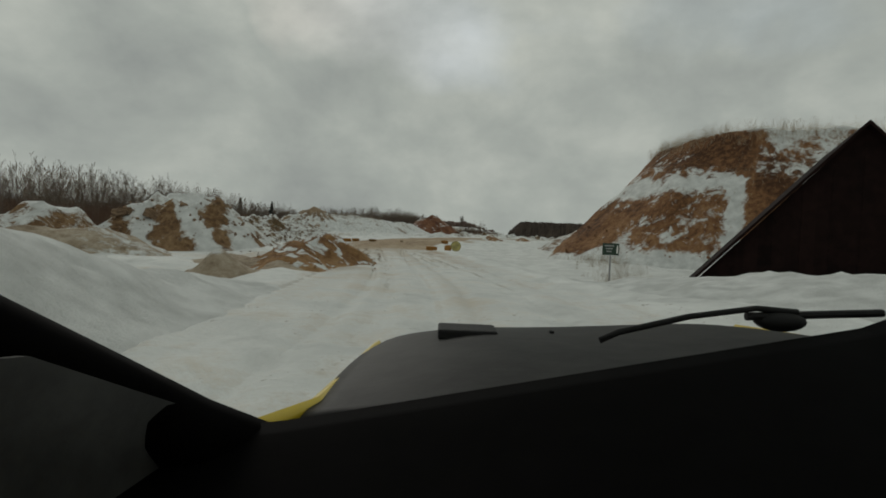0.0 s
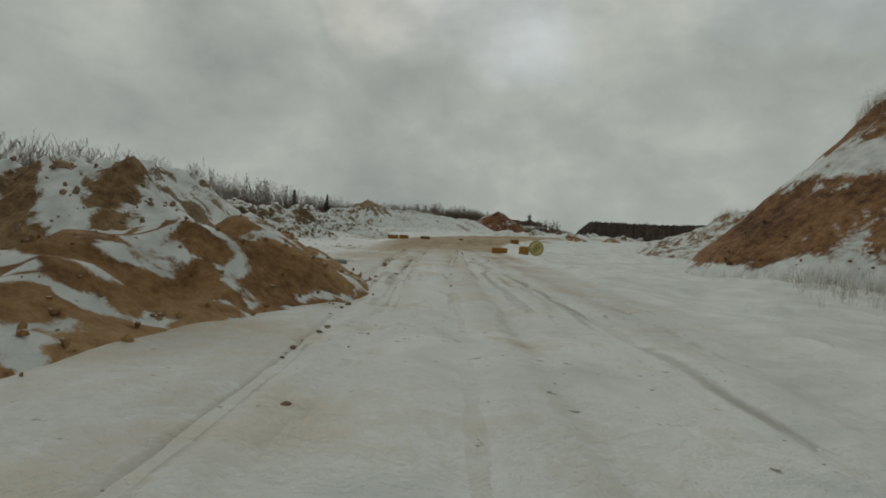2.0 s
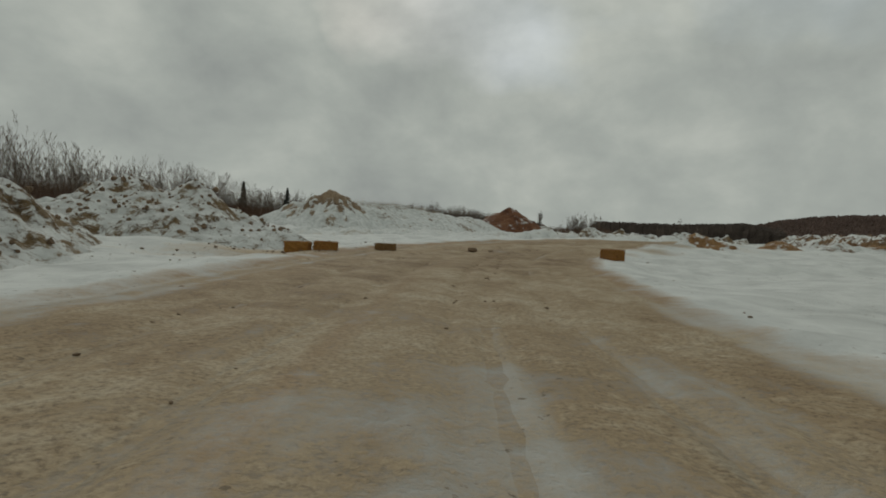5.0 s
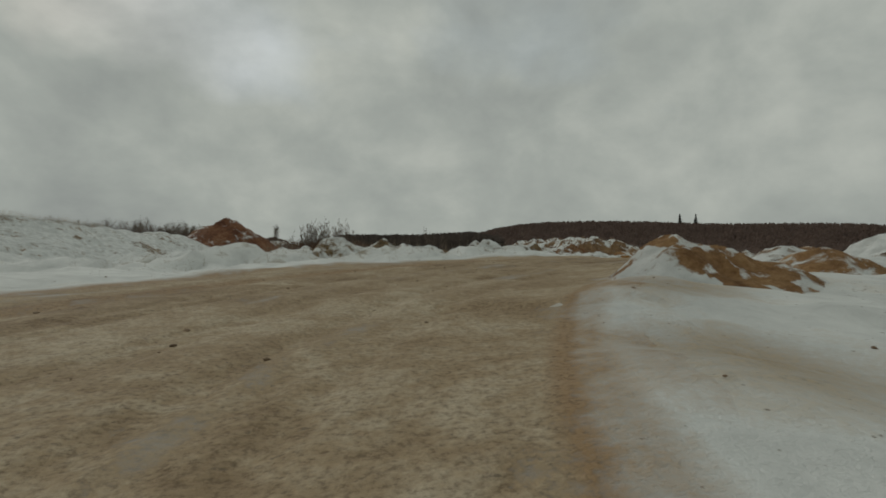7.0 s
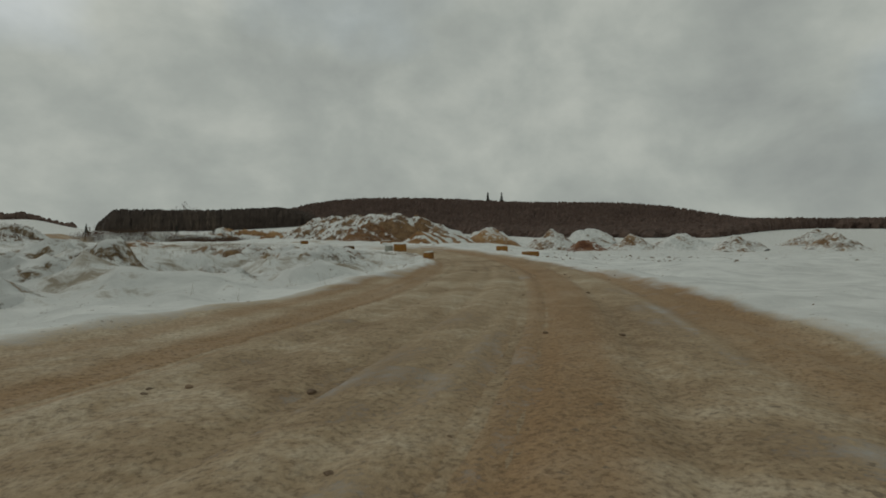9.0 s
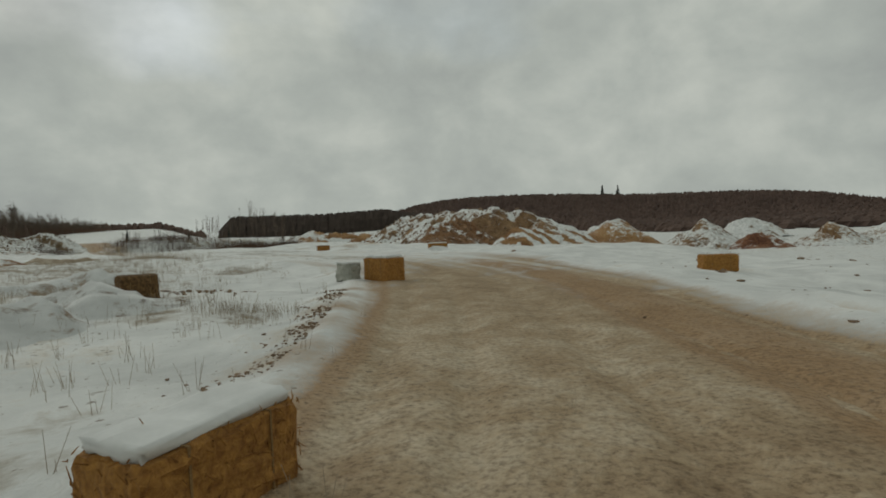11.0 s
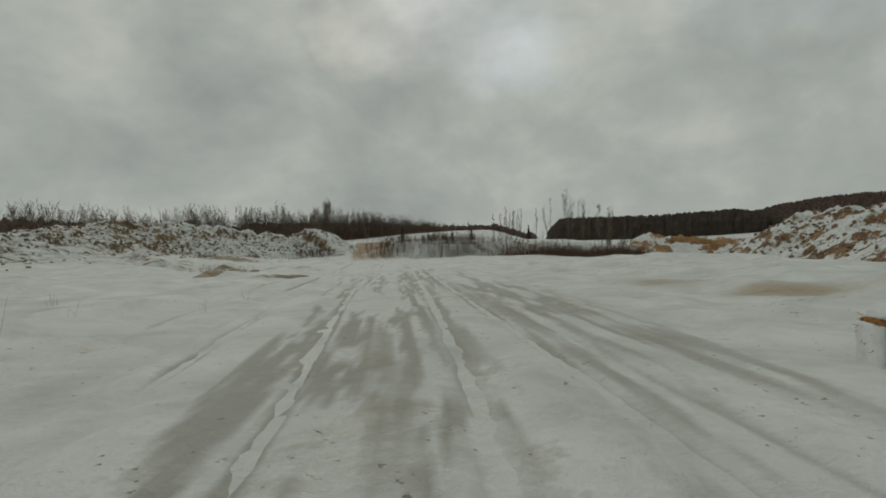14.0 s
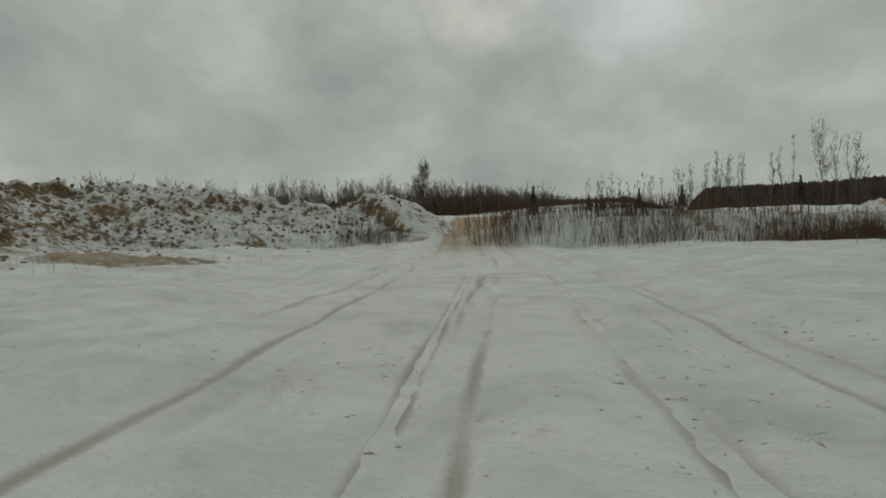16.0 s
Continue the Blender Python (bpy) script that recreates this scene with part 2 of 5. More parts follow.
# Both far woods: distance haze is mixed into the colour as a lighter brown.
M_PINEWOOD = plain_material("hazed_far_pine_wood", (0.042, 0.032, 0.026), (0.074, 0.056, 0.046), 0.15, 0.95, relief=0)
M_FARWOOD = plain_material("hazed_far_bare_wood", (0.082, 0.054, 0.044), (0.145, 0.096, 0.076), 0.05, 0.95, relief=0)
M_WEED = plain_material("dry_weeds", (0.25, 0.20, 0.145), (0.44, 0.37, 0.27), 2, 0.9, relief=0)
M_BOARD = plain_material("dark_brown_boards", (0.007, 0.004, 0.0035), (0.018, 0.009, 0.008), 3, 0.85, relief=0.4, spec=0.08)
M_PIPE = plain_material("weathered_pipe", (0.20, 0.205, 0.17), (0.36, 0.36, 0.31), 2.5, 0.6)
M_METAL = plain_material("galvanised_steel", (0.22, 0.22, 0.22), (0.4, 0.4, 0.4), 8, 0.45, 0.7)
M_GREEN = plain_material("green_sign_board", (0.012, 0.03, 0.02), (0.022, 0.05, 0.03), 5, 0.5)
M_YELLOW = plain_material("yellow_sign_board", (0.42, 0.36, 0.12), (0.55, 0.48, 0.18), 6, 0.5)
M_BLACK = plain_material("black_paint", (0.012, 0.012, 0.012), (0.03, 0.03, 0.03), 6, 0.6)
M_WHITE = plain_material("white_paint", (0.6, 0.6, 0.58), (0.75, 0.75, 0.72), 6, 0.6)
M_STONE = plain_material("clods_and_stones", (0.11, 0.072, 0.044), (0.30, 0.205, 0.13), 4, 0.9, relief=0.6, depth=0.04)


# ---- mesh helpers ----
def mesh_ob(name, verts, faces, mat, parent=None, label="", smooth=False):
    me = bpy.data.meshes.new(name)
    me.from_pydata([tuple(v) for v in verts], [], [tuple(f) for f in faces])
    me.materials.append(mat)
    if smooth:
        me.polygons.foreach_set("use_smooth", [True] * len(me.polygons))
    me.update()
    ob = new(name, me)
    if parent is not None:
        ob.parent = parent
    return tagged(ob, label)


def part(name, bm, mat, parent=None, label="", smooth=False):
    me = bpy.data.meshes.new(name)
    bmesh.ops.recalc_face_normals(bm, faces=bm.faces)
    bm.to_mesh(me)
    bm.free()
    me.materials.append(mat)
    if smooth:
        me.polygons.foreach_set("use_smooth", [True] * len(me.polygons))
    ob = new(name, me)
    if parent is not None:
        ob.parent = parent
    return tagged(ob, label)


def base(name, m, label, category, group="", kind=""):
    ob = new(name)
    ob.empty_display_size = 0.2
    ob.matrix_world = m
    return tagged(ob, label, category, group, kind)


def smooth01(a, b, v):
    t = np.clip((v - a) / (b - a), 0, 1)
    return t * t * (3 - 2 * t)


rng = np.random.default_rng(7)
LATTICE = rng.random((256, 256))


def vnoise(x, y):
    """Smooth value noise in the plane, 0 to 1."""
    x, y = np.asarray(x, float), np.asarray(y, float)
    i, j = np.floor(x).astype(int), np.floor(y).astype(int)
    u, v = x - i, y - j
    u, v = u * u * (3 - 2 * u), v * v * (3 - 2 * v)
    a, b = LATTICE[i % 256, j % 256], LATTICE[(i + 1) % 256, j % 256]
    c, d = LATTICE[i % 256, (j + 1) % 256], LATTICE[(i + 1) % 256, (j + 1) % 256]
    return (a * (1 - u) + b * u) * (1 - v) + (c * (1 - u) + d * u) * v


def fbm(x, y, octaves=4):
    out, amp, total = 0.0, 1.0, 0.0
    for k in range(octaves):
        out = out + amp * vnoise(x * 2**k + 17.3 * k, y * 2**k + 5.7 * k)
        total += amp
        amp *= 0.5
    return out / total


# ---- the lie of the land ----
# The dirt road: x, y, height; then half width, how sandy, how rutted.
ROAD_LINE = [(0, -30, .15), (0, 10, .15), (-1, 20, .05), (-2.5, 29, .05), (-4.4, 44, -.1), (-5.8, 55, -.22), (-6, 66, -.12), (-4.6, 74.5, .12),
        (-.5, 82, .5), (6, 87.5, .8), (13, 91.5, .9), (20, 95, .85), (28.5, 101.8, .5), (34.6, 107.8, .3), (39.8, 114.3, .15), (43.7, 121, .05),
        (47, 129, .1), (47.9, 136, .15), (48, 147, -.1), (47.2, 157, -.2), (44.7, 168, -.2), (41.5, 183, -.35), (36, 204, -.8), (29.5, 225, -.9),
        (26.5, 238, 1)]
ROAD_WEAR = [(4, .32, .35), (4, .34, .55), (4, .38, .9), (4, .44, .98), (4.2, .62, .95), (4.8, .85, .35), (4.8, 1.1, .12), (5, 1, .12),
        (5, 1, .12), (4.8, 1, .12), (4.6, 1, .12), (4.6, 1, .12), (4.1, 1, .12), (3.3, 1, .12), (2.7, 1.15, .12), (2.7, 1.1, .2),
        (3.1, .9, .5), (4.2, .5, .9), (4.8, .38, 1), (4.9, .32, 1), (4.4, .28, 1), (3.7, .2, .88), (3.2, .18, .85), (2.6, .75, .4),
        (2.6, .85, .1)]
ROAD = [(*p, *w) for p, w in zip(ROAD_LINE, ROAD_WEAR)]


def road_at(x, y):
    """Distance from the road's middle (left negative), half width, sand, ruts, way along and height at the nearest place of the road."""
    best = np.full(np.shape(x), 1e9)
    side, half, sandy, rutted, along, high = (np.zeros(np.shape(x)) for _ in range(6))
    run = 0.0
    for a, b in zip(ROAD, ROAD[1:]):
        dx, dy = b[0] - a[0], b[1] - a[1]
        q = dx * dx + dy * dy
        t = np.clip(((x - a[0]) * dx + (y - a[1]) * dy) / q, 0, 1)
        ex, ey = x - a[0] - t * dx, y - a[1] - t * dy
        d = np.hypot(ex, ey)
        near = d < best
        best = np.where(near, d, best)
        side = np.where(near, np.sign(dy * ex - dx * ey) * d, side)
        high, half, sandy, rutted = (np.where(near, p + t * (r - p), v) for v, p, r in zip((high, half, sandy, rutted), a[2:], b[2:]))
        along = np.where(near, run + t * math.sqrt(q), along)
        run += math.sqrt(q)
    return side, half, sandy, rutted, along, high


def land(x, y):
    """The ground's height without the small relief."""
    x, y = np.asarray(x, float), np.asarray(y, float)
    side, half, *_, high = road_at(x, y)
    near = np.exp(-(np.maximum(np.abs(side) - half, 0) / 11.0) ** 2)
    z = 1.3 * np.exp(-((x + 6) ** 2 + (y - 190) ** 2) / (2 * 35.0**2)) + 0.7 * np.exp(-((x - 8) ** 2 + (y - 112) ** 2) / (2 * 13.0**2))
    z = z - 3.6 * smooth01(54, 98, x) * smooth01(88, 135, y) * (1 - smooth01(380, 520, y))
    z = z - 0.25 * smooth01(140, 165, y) - 0.95 * smooth01(185, 218, y) * (1 - smooth01(60, 90, x))
    # the bank across the end of the field, with the road's ramp cut through it
    edge = 222 + 2.0 * np.sin(x * 0.13) + 0.02 * (x - 28) ** 2 * (x < 28) + 0.25 * np.maximum(x - 60, 0)
    ramp = np.exp(-((x - 28.5) / 4.0) ** 2)
    z = z + 1.9 * (1 - ramp) * smooth01(edge, edge + 1.4, y) * (1 - smooth01(57, 66, x))
    z = z + ramp * 2.0 * smooth01(edge - 2, edge + 18, y)
    z = z + 9.5 * smooth01(330, 620, y) * (1 - smooth01(30, 70, x)) + 2.0 * smooth01(30, 70, -x)
    z = z + (high - z) * near * (1 - smooth01(214, 222, y))
    far = smooth01(380, 1000, np.hypot(x - 42, y - 108))
    bearing = np.degrees(np.arctan2(x - 42, y - 108))
    crest = np.interp(bearing, (14, 19, 21.5, 24, 27, 30, 34, 40, 45, 50, 55, 59, 62, 65, 69), (0, 12, 20, 31, 39, 42, 43, 40, 34.5, 32, 30, 26, 20, 11, 0))
    return z + far * crest


def relief(x, y):
    side, half, *_ = road_at(x, y)
    off = smooth01(0.75, 1.6, np.abs(side) / half)
    r = (fbm(x * 0.16, y * 0.16, 4) - 0.5) * 0.9 * off + (fbm(x * 0.9 + 40, y * 0.9, 3) - 0.5) * (0.05 + 0.16 * off)
    # lumpy drifts over dug ground on the outside of the climb
    rough = smooth01(90, 98, y) * (1 - smooth01(124, 134, y)) * (1 - smooth01(26, 36, x)) * smooth01(1.15, 1.9, -side / half)
    r = r + rough * (2.6 * (fbm(x * 0.45 + 3, y * 0.45, 4) - 0.45))
    # wind-crusted drifts beside the last straight
    crust = smooth01(136, 150, y) * (1 - smooth01(216, 222, y)) * off
    r = r + crust * 0.14 * (np.abs(fbm(x * 0.5 + y * 0.22 + 8, y * 0.12 - x * 0.05, 3) - 0.5) * 3 - 0.4)
    # the inside of the bend lies lower than the road
    r = r - 0.42 * smooth01(0.6, 4.5, side - half) * smooth01(103, 111, y) * (1 - smooth01(129, 138, y))
    r = r + 0.16 * np.exp(-((np.abs(side) / half - 1.15) / 0.16) ** 2) * (0.4 + fbm(x * 0.7, y * 0.7, 2))
    return r * (1 - 0.75 * smooth01(250, 500, np.hypot(x, y)))


def ground_z(x, y):
    return land(x, y) + relief(x, y)


def axis_points(lo, hi, step, out_lo, out_hi, grow=1.18):
    mid = list(np.arange(lo, hi + 1e-6, step))
    a, b, s = [lo], [hi], step
    while a[-1] > out_lo:
        s *= grow
        a.append(a[-1] - s)
    s = step
    while b[-1] < out_hi:
        s *= grow
        b.append(b[-1] + s)
    return np.array(a[:0:-1] + mid + b[1:])


def spilt(x, y):
    """Soil spilt round the heaps."""
    out = np.zeros(np.shape(x))
    for sx, sy, sr, k in ((-5, 8, 5, .38), (-6, 22, 6.5, .55), (-8, 14, 6, .45), (-12, 67, 6, .75), (-7, 40, 5, .55), (9, 80, 4, .4), (24, 91.5, 5, .6), (5.2, 79.2, 2.2, .75), (3.4, 76.2, 2.4, .7), (1.6, 73.4, 1.6, .5), (53, 128, 5, .3), (36, 122, 4, .35), (28, 228, 3, .6), (-20, 92, 9, .35), (-3.6, 18.6, 2.6, .62), (-5.4, 29.5, 3, .62), (-4.6, 33, 2.8, .62), (-8, 31, 3, .5), (-7.5, 27, 2.5, .5), (40.3, 121.4, 1.0, .62), (40.9, 122.7, .9, .55), (41.5, 124.0, .9, .62), (42.1, 125.3, .8, .55), (42.7, 126.8, .7, .55), (51.6, 172, 2.2, .62), (53.2, 168.6, 2.0, .70), (54.8, 166.2, 2.0, .66), (57, 168, 3.2, .64), (52.5, 158.8, 1.7, .66), (76, 189, 4.0, .6)):
        out = np.maximum(out, k * np.exp(-((x - sx) ** 2 + (y - sy) ** 2) / (2 * (sr * 0.6) ** 2)))
    return out


def build_ground():
    xs, ys = axis_points(-26, 74, 0.42, -3200, 3200), axis_points(-6, 236, 0.42, -1500, 3400)
    X, Y = np.meshgrid(xs, ys)
    side, half, sandy, rutted, along, _ = road_at(X, Y)
    Z = ground_z(X, Y)
    u = np.abs(side) / half
    sand = sandy * (1 - smooth01(0.78, 1.22, u))
    sand = np.maximum(sand, spilt(X, Y))
    rut = np.zeros_like(X)
    weed = 0.55 * smooth01(1.3, 2.2, u) * smooth01(0.42, 0.62, fbm(X * 0.07 + 9, Y * 0.07, 3)) * (Y > 90) * (X < 44) * (Y < 205)
    weed = np.maximum(weed, 0.42 * smooth01(224, 226, Y) * (1 - smooth01(228, 233, Y)) * (u > 1.2) * (X < 62))
    weed = np.maximum(weed, 0.62 * smooth01(220.5, 222, Y) * (1 - smooth01(224, 226, Y)) * (u > 1.25) * (X < 66) * (X > 8))
    weed = np.maximum(weed, 0.35 * smooth01(60, 85, X) * (Y > 100) * (Y < 420))
    for sx, sy, sr in ((39, 126.1, 1.0), (38.2, 131.5, 1.6), (40.4, 124.7, .7), (35, 147, 3.0), (41.7, 135.7, 1.0), (36.5, 136, 2.2), (33, 141, 2.5), (38.5, 119.8, .8)):
        weed = np.maximum(weed, .62 * np.exp(-((X - sx) ** 2 + ((Y - sy) / 1.6) ** 2) / (2 * sr**2)))
    nx, ny = len(xs), len(ys)
    idx = np.arange(nx * ny).reshape(ny, nx)
    quads = np.stack([idx[:-1, :-1], idx[:-1, 1:], idx[1:, 1:], idx[1:, :-1]], -1).reshape(-1, 4)
    me = bpy.data.meshes.new("ground")
    me.vertices.add(nx * ny)
    me.vertices.foreach_set("co", np.stack([X, Y, Z], -1).ravel())
    me.loops.add(quads.size)
    me.loops.foreach_set("vertex_index", quads.ravel())
    me.polygons.add(len(quads))
    me.polygons.foreach_set("loop_start", np.arange(0, quads.size, 4))
    me.polygons.foreach_set("use_smooth", np.ones(len(quads), bool))
    for name, v in (("sand", sand), ("rut", rut), ("weed", weed)):
        me.attributes.new(name, "FLOAT", "POINT").data.foreach_set("value", v.ravel().astype(np.float32))
    me.materials.append(M_GROUND)
    me.update(calc_edges=True)
    return tagged(new("ground", me), "snow-covered quarry ground with a sandy rutted dirt road", "ground", kind="structure")


build_ground()


def build_road():
    """The worn roadway: a thin sheet that follows the road, with wheel ruts pressed into it."""
    pts = np.array([r for r in ROAD], float)
    seg = np.hypot(*np.diff(pts[:, :2], axis=0).T)
    run = np.concatenate([[0], np.cumsum(seg)])
    s = np.arange(0, run[-1], 0.3)
    k = np.ones(31) / 31
    cx, cy = (np.convolve(np.pad(np.interp(s, run, pts[:, c]), 15, mode="edge"), k, "valid") for c in (0, 1))
    tx, ty = np.gradient(cx), np.gradient(cy)
    ln = np.hypot(tx, ty)
    tx, ty = tx / ln, ty / ln
    half = np.interp(s, run, pts[:, 3])
    o = np.linspace(-1.28, 1.28, 177)
    side = o[None] * half[:, None]
    X, Y = cx[:, None] + ty[:, None] * side, cy[:, None] - tx[:, None] * side
    S = s[:, None] + 0 * side
    u = np.abs(o)[None] + 0 * side
    sandy, rutted = (np.interp(s, run, pts[:, c])[:, None] + 0 * side for c in (4, 5))
    streak = fbm(side * 1.6 + 5, S * 0.02, 3)
    rut, deep = np.zeros_like(X), np.zeros_like(X)
    tracks = ((-3.1, .09, 1.6, .6), (-2.35, .12, 1.0, .8), (-1.75, .10, .9, 1), (-0.95, .13, 1.3, .9), (-0.35, .11, .7, 1), (0.2, .09, 1.9, .8), (0.75, .13, 1.2, 1), (1.4, .10, .8, .9), (2.1, .12, .8, 1), (2.7, .09, 1.3, .7), (3.4, .11, 1.6, .6))
    for k, (off, wd, bend, weight) in enumerate(tracks):
        wob = (vnoise(S * 0.022 + 7 * k, S * 0 + k) - 0.5) * 1.7 * bend
        edge = (vnoise(S * 0.9 + 5 * k, side * 3 + k) - 0.5) * 0.10
        gone = smooth01(0.36, 0.56, fbm(S * 0.11 + 3 * k, S * 0 + 2.3 * k, 3))
        line = np.exp(-((side - off - wob + edge) / wd) ** 2) * weight
        rut = np.maximum(rut, line * gone)
        deep = np.maximum(deep, np.exp(-((side - off - wob) / (wd * 1.5)) ** 2) * weight)
    broken = smooth01(0.30, 0.62, fbm(side * 3.2 + 11, S * 0.30, 3))
    rut = rut * np.clip(rutted * 1.25, 0, 1.25) * (0.4 + 0.6 * broken)
    scoured = smooth01(0.40, 0.50, fbm(side * 0.9 + 5, S * 0.035, 3)) * smooth01(.82, .98, rutted) * (1 - smooth01(0.25, 0.8, u)) * smooth01(0.38, 0.54, fbm(side * 4.5 + 31, S * 0.34, 3))
    rut = np.maximum(rut, 0.92 * rutted * scoured * (0.35 + 0.65 * smooth01(.4, .58, fbm(side * 9 + 3, S * .9, 3))))
    bare = smooth01(152, 162, Y) * (1 - smooth01(180, 187, Y)) * smooth01(-1.0, .2, side) * (1 - smooth01(3.2, 4.6, side))
    scrape = smooth01(.40, .60, fbm(side * 2.1 + 61, S * .10 + 3, 4)) * smooth01(.30, .58, fbm(side * 6 + 14, S * .7, 3))
    rut = np.maximum(rut, bare * (0.22 + 0.62 * scrape))
    sand = sandy * (1 - smooth01(0.80, 1.2, u)) + (streak - 0.5) * 0.8 * np.clip(sandy, 0, 1)
    sand = np.maximum(sand, spilt(X, Y))
    Z = ground_z(X, Y) + 0.045 - 0.16 * smooth01(1.02, 1.28, u) - 0.05 * deep * (1 - smooth01(.9, 1.1, u))
    churned = smooth01(0.3, 0.75, u) * (1 - smooth01(70, 85, S)) * (1 - smooth01(1.05, 1.2, u))
    Z = Z + 0.11 * (fbm(side * 2.4 + 9, S * 1.1, 3) - 0.45) * churned
    ny, nx = X.shape
    idx = np.arange(nx * ny).reshape(ny, nx)
    quads = np.stack([idx[:-1, :-1], idx[:-1, 1:], idx[1:, 1:], idx[1:, :-1]], -1).reshape(-1, 4)
    ob = mesh_ob("road", np.stack([X, Y, Z], -1).reshape(-1, 3), quads.tolist(), M_GROUND, smooth=True)
    tone = smooth01(.47, .63, fbm(side * .8 + 21, S * .018 + 4, 4)) * (0.55 + 0.45 * fbm(side * 5 + 2, S * .12, 2))
    for name, v in (("sand", sand), ("rut", rut), ("weed", 0 * rut), ("tone", tone)):
        ob.data.attributes.new(name, "FLOAT", "POINT").data.foreach_set("value", v.ravel().astype(np.float32))
    return tagged(ob, "sandy dirt road with frozen wheel ruts and packed snow", "road", kind="structure")


build_road()


# ---- heaps of dug soil ----
SURFACES = {}


def heap(name, spine, mat, label, category="heap", step=0.35, rough=0.30, clods=0.16, gully=0.0, seed=0, group="", sharp=1.0, kind="", cap=99.0, lie=None):
    """A heap or ridge over a spine of (x, y, height, half width): slopes of tipped soil with lumps and slumps."""
    ax = np.array(spine, float)
    m = ax[:, 3].max() + 1.0
    xs = np.arange(ax[:, 0].min() - m, ax[:, 0].max() + m, step)
    ys = np.arange(ax[:, 1].min() - m, ax[:, 1].max() + m, step)
    X, Y = np.meshgrid(xs, ys)
    s = seed * 31.7
    size = ax[:, 3].mean()
    wx = X + (fbm(X / size * 1.3 + s, Y / size * 1.3, 3) - 0.5) * size * rough * 2
    wy = Y + (fbm(X / size * 1.3, Y / size * 1.3 + s + 50, 3) - 0.5) * size * rough * 2
    H = np.full(X.shape, -1.0)
    segs = list(zip(spine, spine[1:])) or [(spine[0], spine[0])]
    for a, b in segs:
        dx, dy = b[0] - a[0], b[1] - a[1]
        q = dx * dx + dy * dy
        t = np.clip(((wx - a[0]) * dx + (wy - a[1]) * dy) / q, 0, 1) if q else np.zeros_like(X)
        d = np.hypot(wx - a[0] - t * dx, wy - a[1] - t * dy) / (a[3] + t * (b[3] - a[3]))
        d = np.maximum(np.sqrt(d * d + 0.012) - 0.1095, 0)
        h = a[2] + t * (b[2] - a[2])
        H = np.maximum(H, h * (1 - d**sharp))
    H = np.where(H > cap, cap + 0.06 * (H - cap), H)
    top = min(max(p[2] for p in spine), cap)
    n = (fbm(X * 0.9 / (0.4 + 0.12 * size) + s, Y * 0.9 / (0.4 + 0.12 * size), 4) - 0.5) * 2
    level = 1 - 0.6 * smooth01(cap - .4, cap, H)
    H = H + n * level * (clods * (0.35 + np.clip(H / top, 0, 1)) * min(top, 3.0)) * (H > -0.5)
    if gully:
        H = H - gully * top * np.abs(fbm(X / size * 2.1 + s, Y / size * 2.1, 2) - 0.5) * 2 * np.clip(H / top, 0, 1) * (1.2 - np.clip(H / top, 0, 1))
    G = ground_z(X, Y)
    keep = H > -0.22 - 1.6 * step * max(p[2] / p[3] for p in spine)
    Z = G + H
    idx = np.full(X.shape, -1)
    idx[keep] = np.arange(keep.sum())
    f = np.stack([idx[:-1, :-1], idx[:-1, 1:], idx[1:, 1:], idx[1:, :-1]], -1).reshape(-1, 4)
    f = f[(f >= 0).all(1)]
    v = np.stack([X[keep], Y[keep], Z[keep]], -1)
    c = np.array([ax[:, 0].mean(), ax[:, 1].mean(), 0])
    ob = mesh_ob(name, v - c, f.tolist(), mat, smooth=True)
    ob.location = c
    SURFACES[seed] = (X[keep], Y[keep], Z[keep], np.clip(H[keep] / top, 0, 1))
    if lie is not None:
        extra = lie(X[keep], Y[keep], np.clip(H[keep] / top, 0, 1))
        ob.data.attributes.new("lie", "FLOAT", "POINT").data.foreach_set("value", extra.astype(np.float32))
    return tagged(ob, label, category, group, kind)


HL, HR, HF = "spoil heaps along the road", "heaps in the yard", "far spoil heaps"


def hill_snow(x, y, h):
    u = x - 0.53 * y + (fbm(x * .4, y * .4, 3) - .5) * 3
    out = 0.5 * smooth01(0.2, 2.6, u) * smooth01(.50, .62, h) + 0.8 * np.exp(-((u + .3) / .7) ** 2) * (h < .62)
    out = out + 0.55 * np.exp(-((h - .58) / .08) ** 2) * (u < 0) - 0.25 * smooth01(.6, .9, h) * (u < 0)
    return out - 0.12 + 0.8 * (1 - smooth01(.02, .13, h))


def bare_crest(x, y, h):
    turn = np.arctan2(y - 125.5, x + 30.6)
    return -0.55 * smooth01(.72, .95, h) + 0.25 * (h < .5) - 0.45 * smooth01(.2, .9, np.sin(turn * 21 + 5 * fbm(x * .4, y * .4, 2))) * smooth01(.15, .5, h)


def stripes(x, y, h):
    return 0.55 * np.sin((x * .9 + y * .4) * 2.6 + 5 * fbm(x * .5, y * .5, 3)) + .1


def slips(x, y, h):
    """Broad brown slides in a snowy slope."""
    p = fbm(x * .22 + 2, y * .22 + h, 5)
    out = 0.27 - 0.50 * smooth01(.50, .60, fbm(x * .45 + 2, y * .45 + h, 5)) * (1 - smooth01(.75, .98, h))
    out = out - 0.9 * smooth01(1.0, .7, np.hypot((x - 107.5) / 4.2, (y - 227) / 6.5) + (p - .5))
    return out - 0.7 * smooth01(.6, .35, np.hypot(x - 115, y - 221) / 14 + (p - .5))


def broken_slides(x, y, h):
    """Bare brown sides with snow left on the ledges."""
    return 0.5 * smooth01(.53, .62, fbm(x * .45 + 3, y * .45, 5)) - 0.42 + 0.35 * smooth01(.30, .0, h)


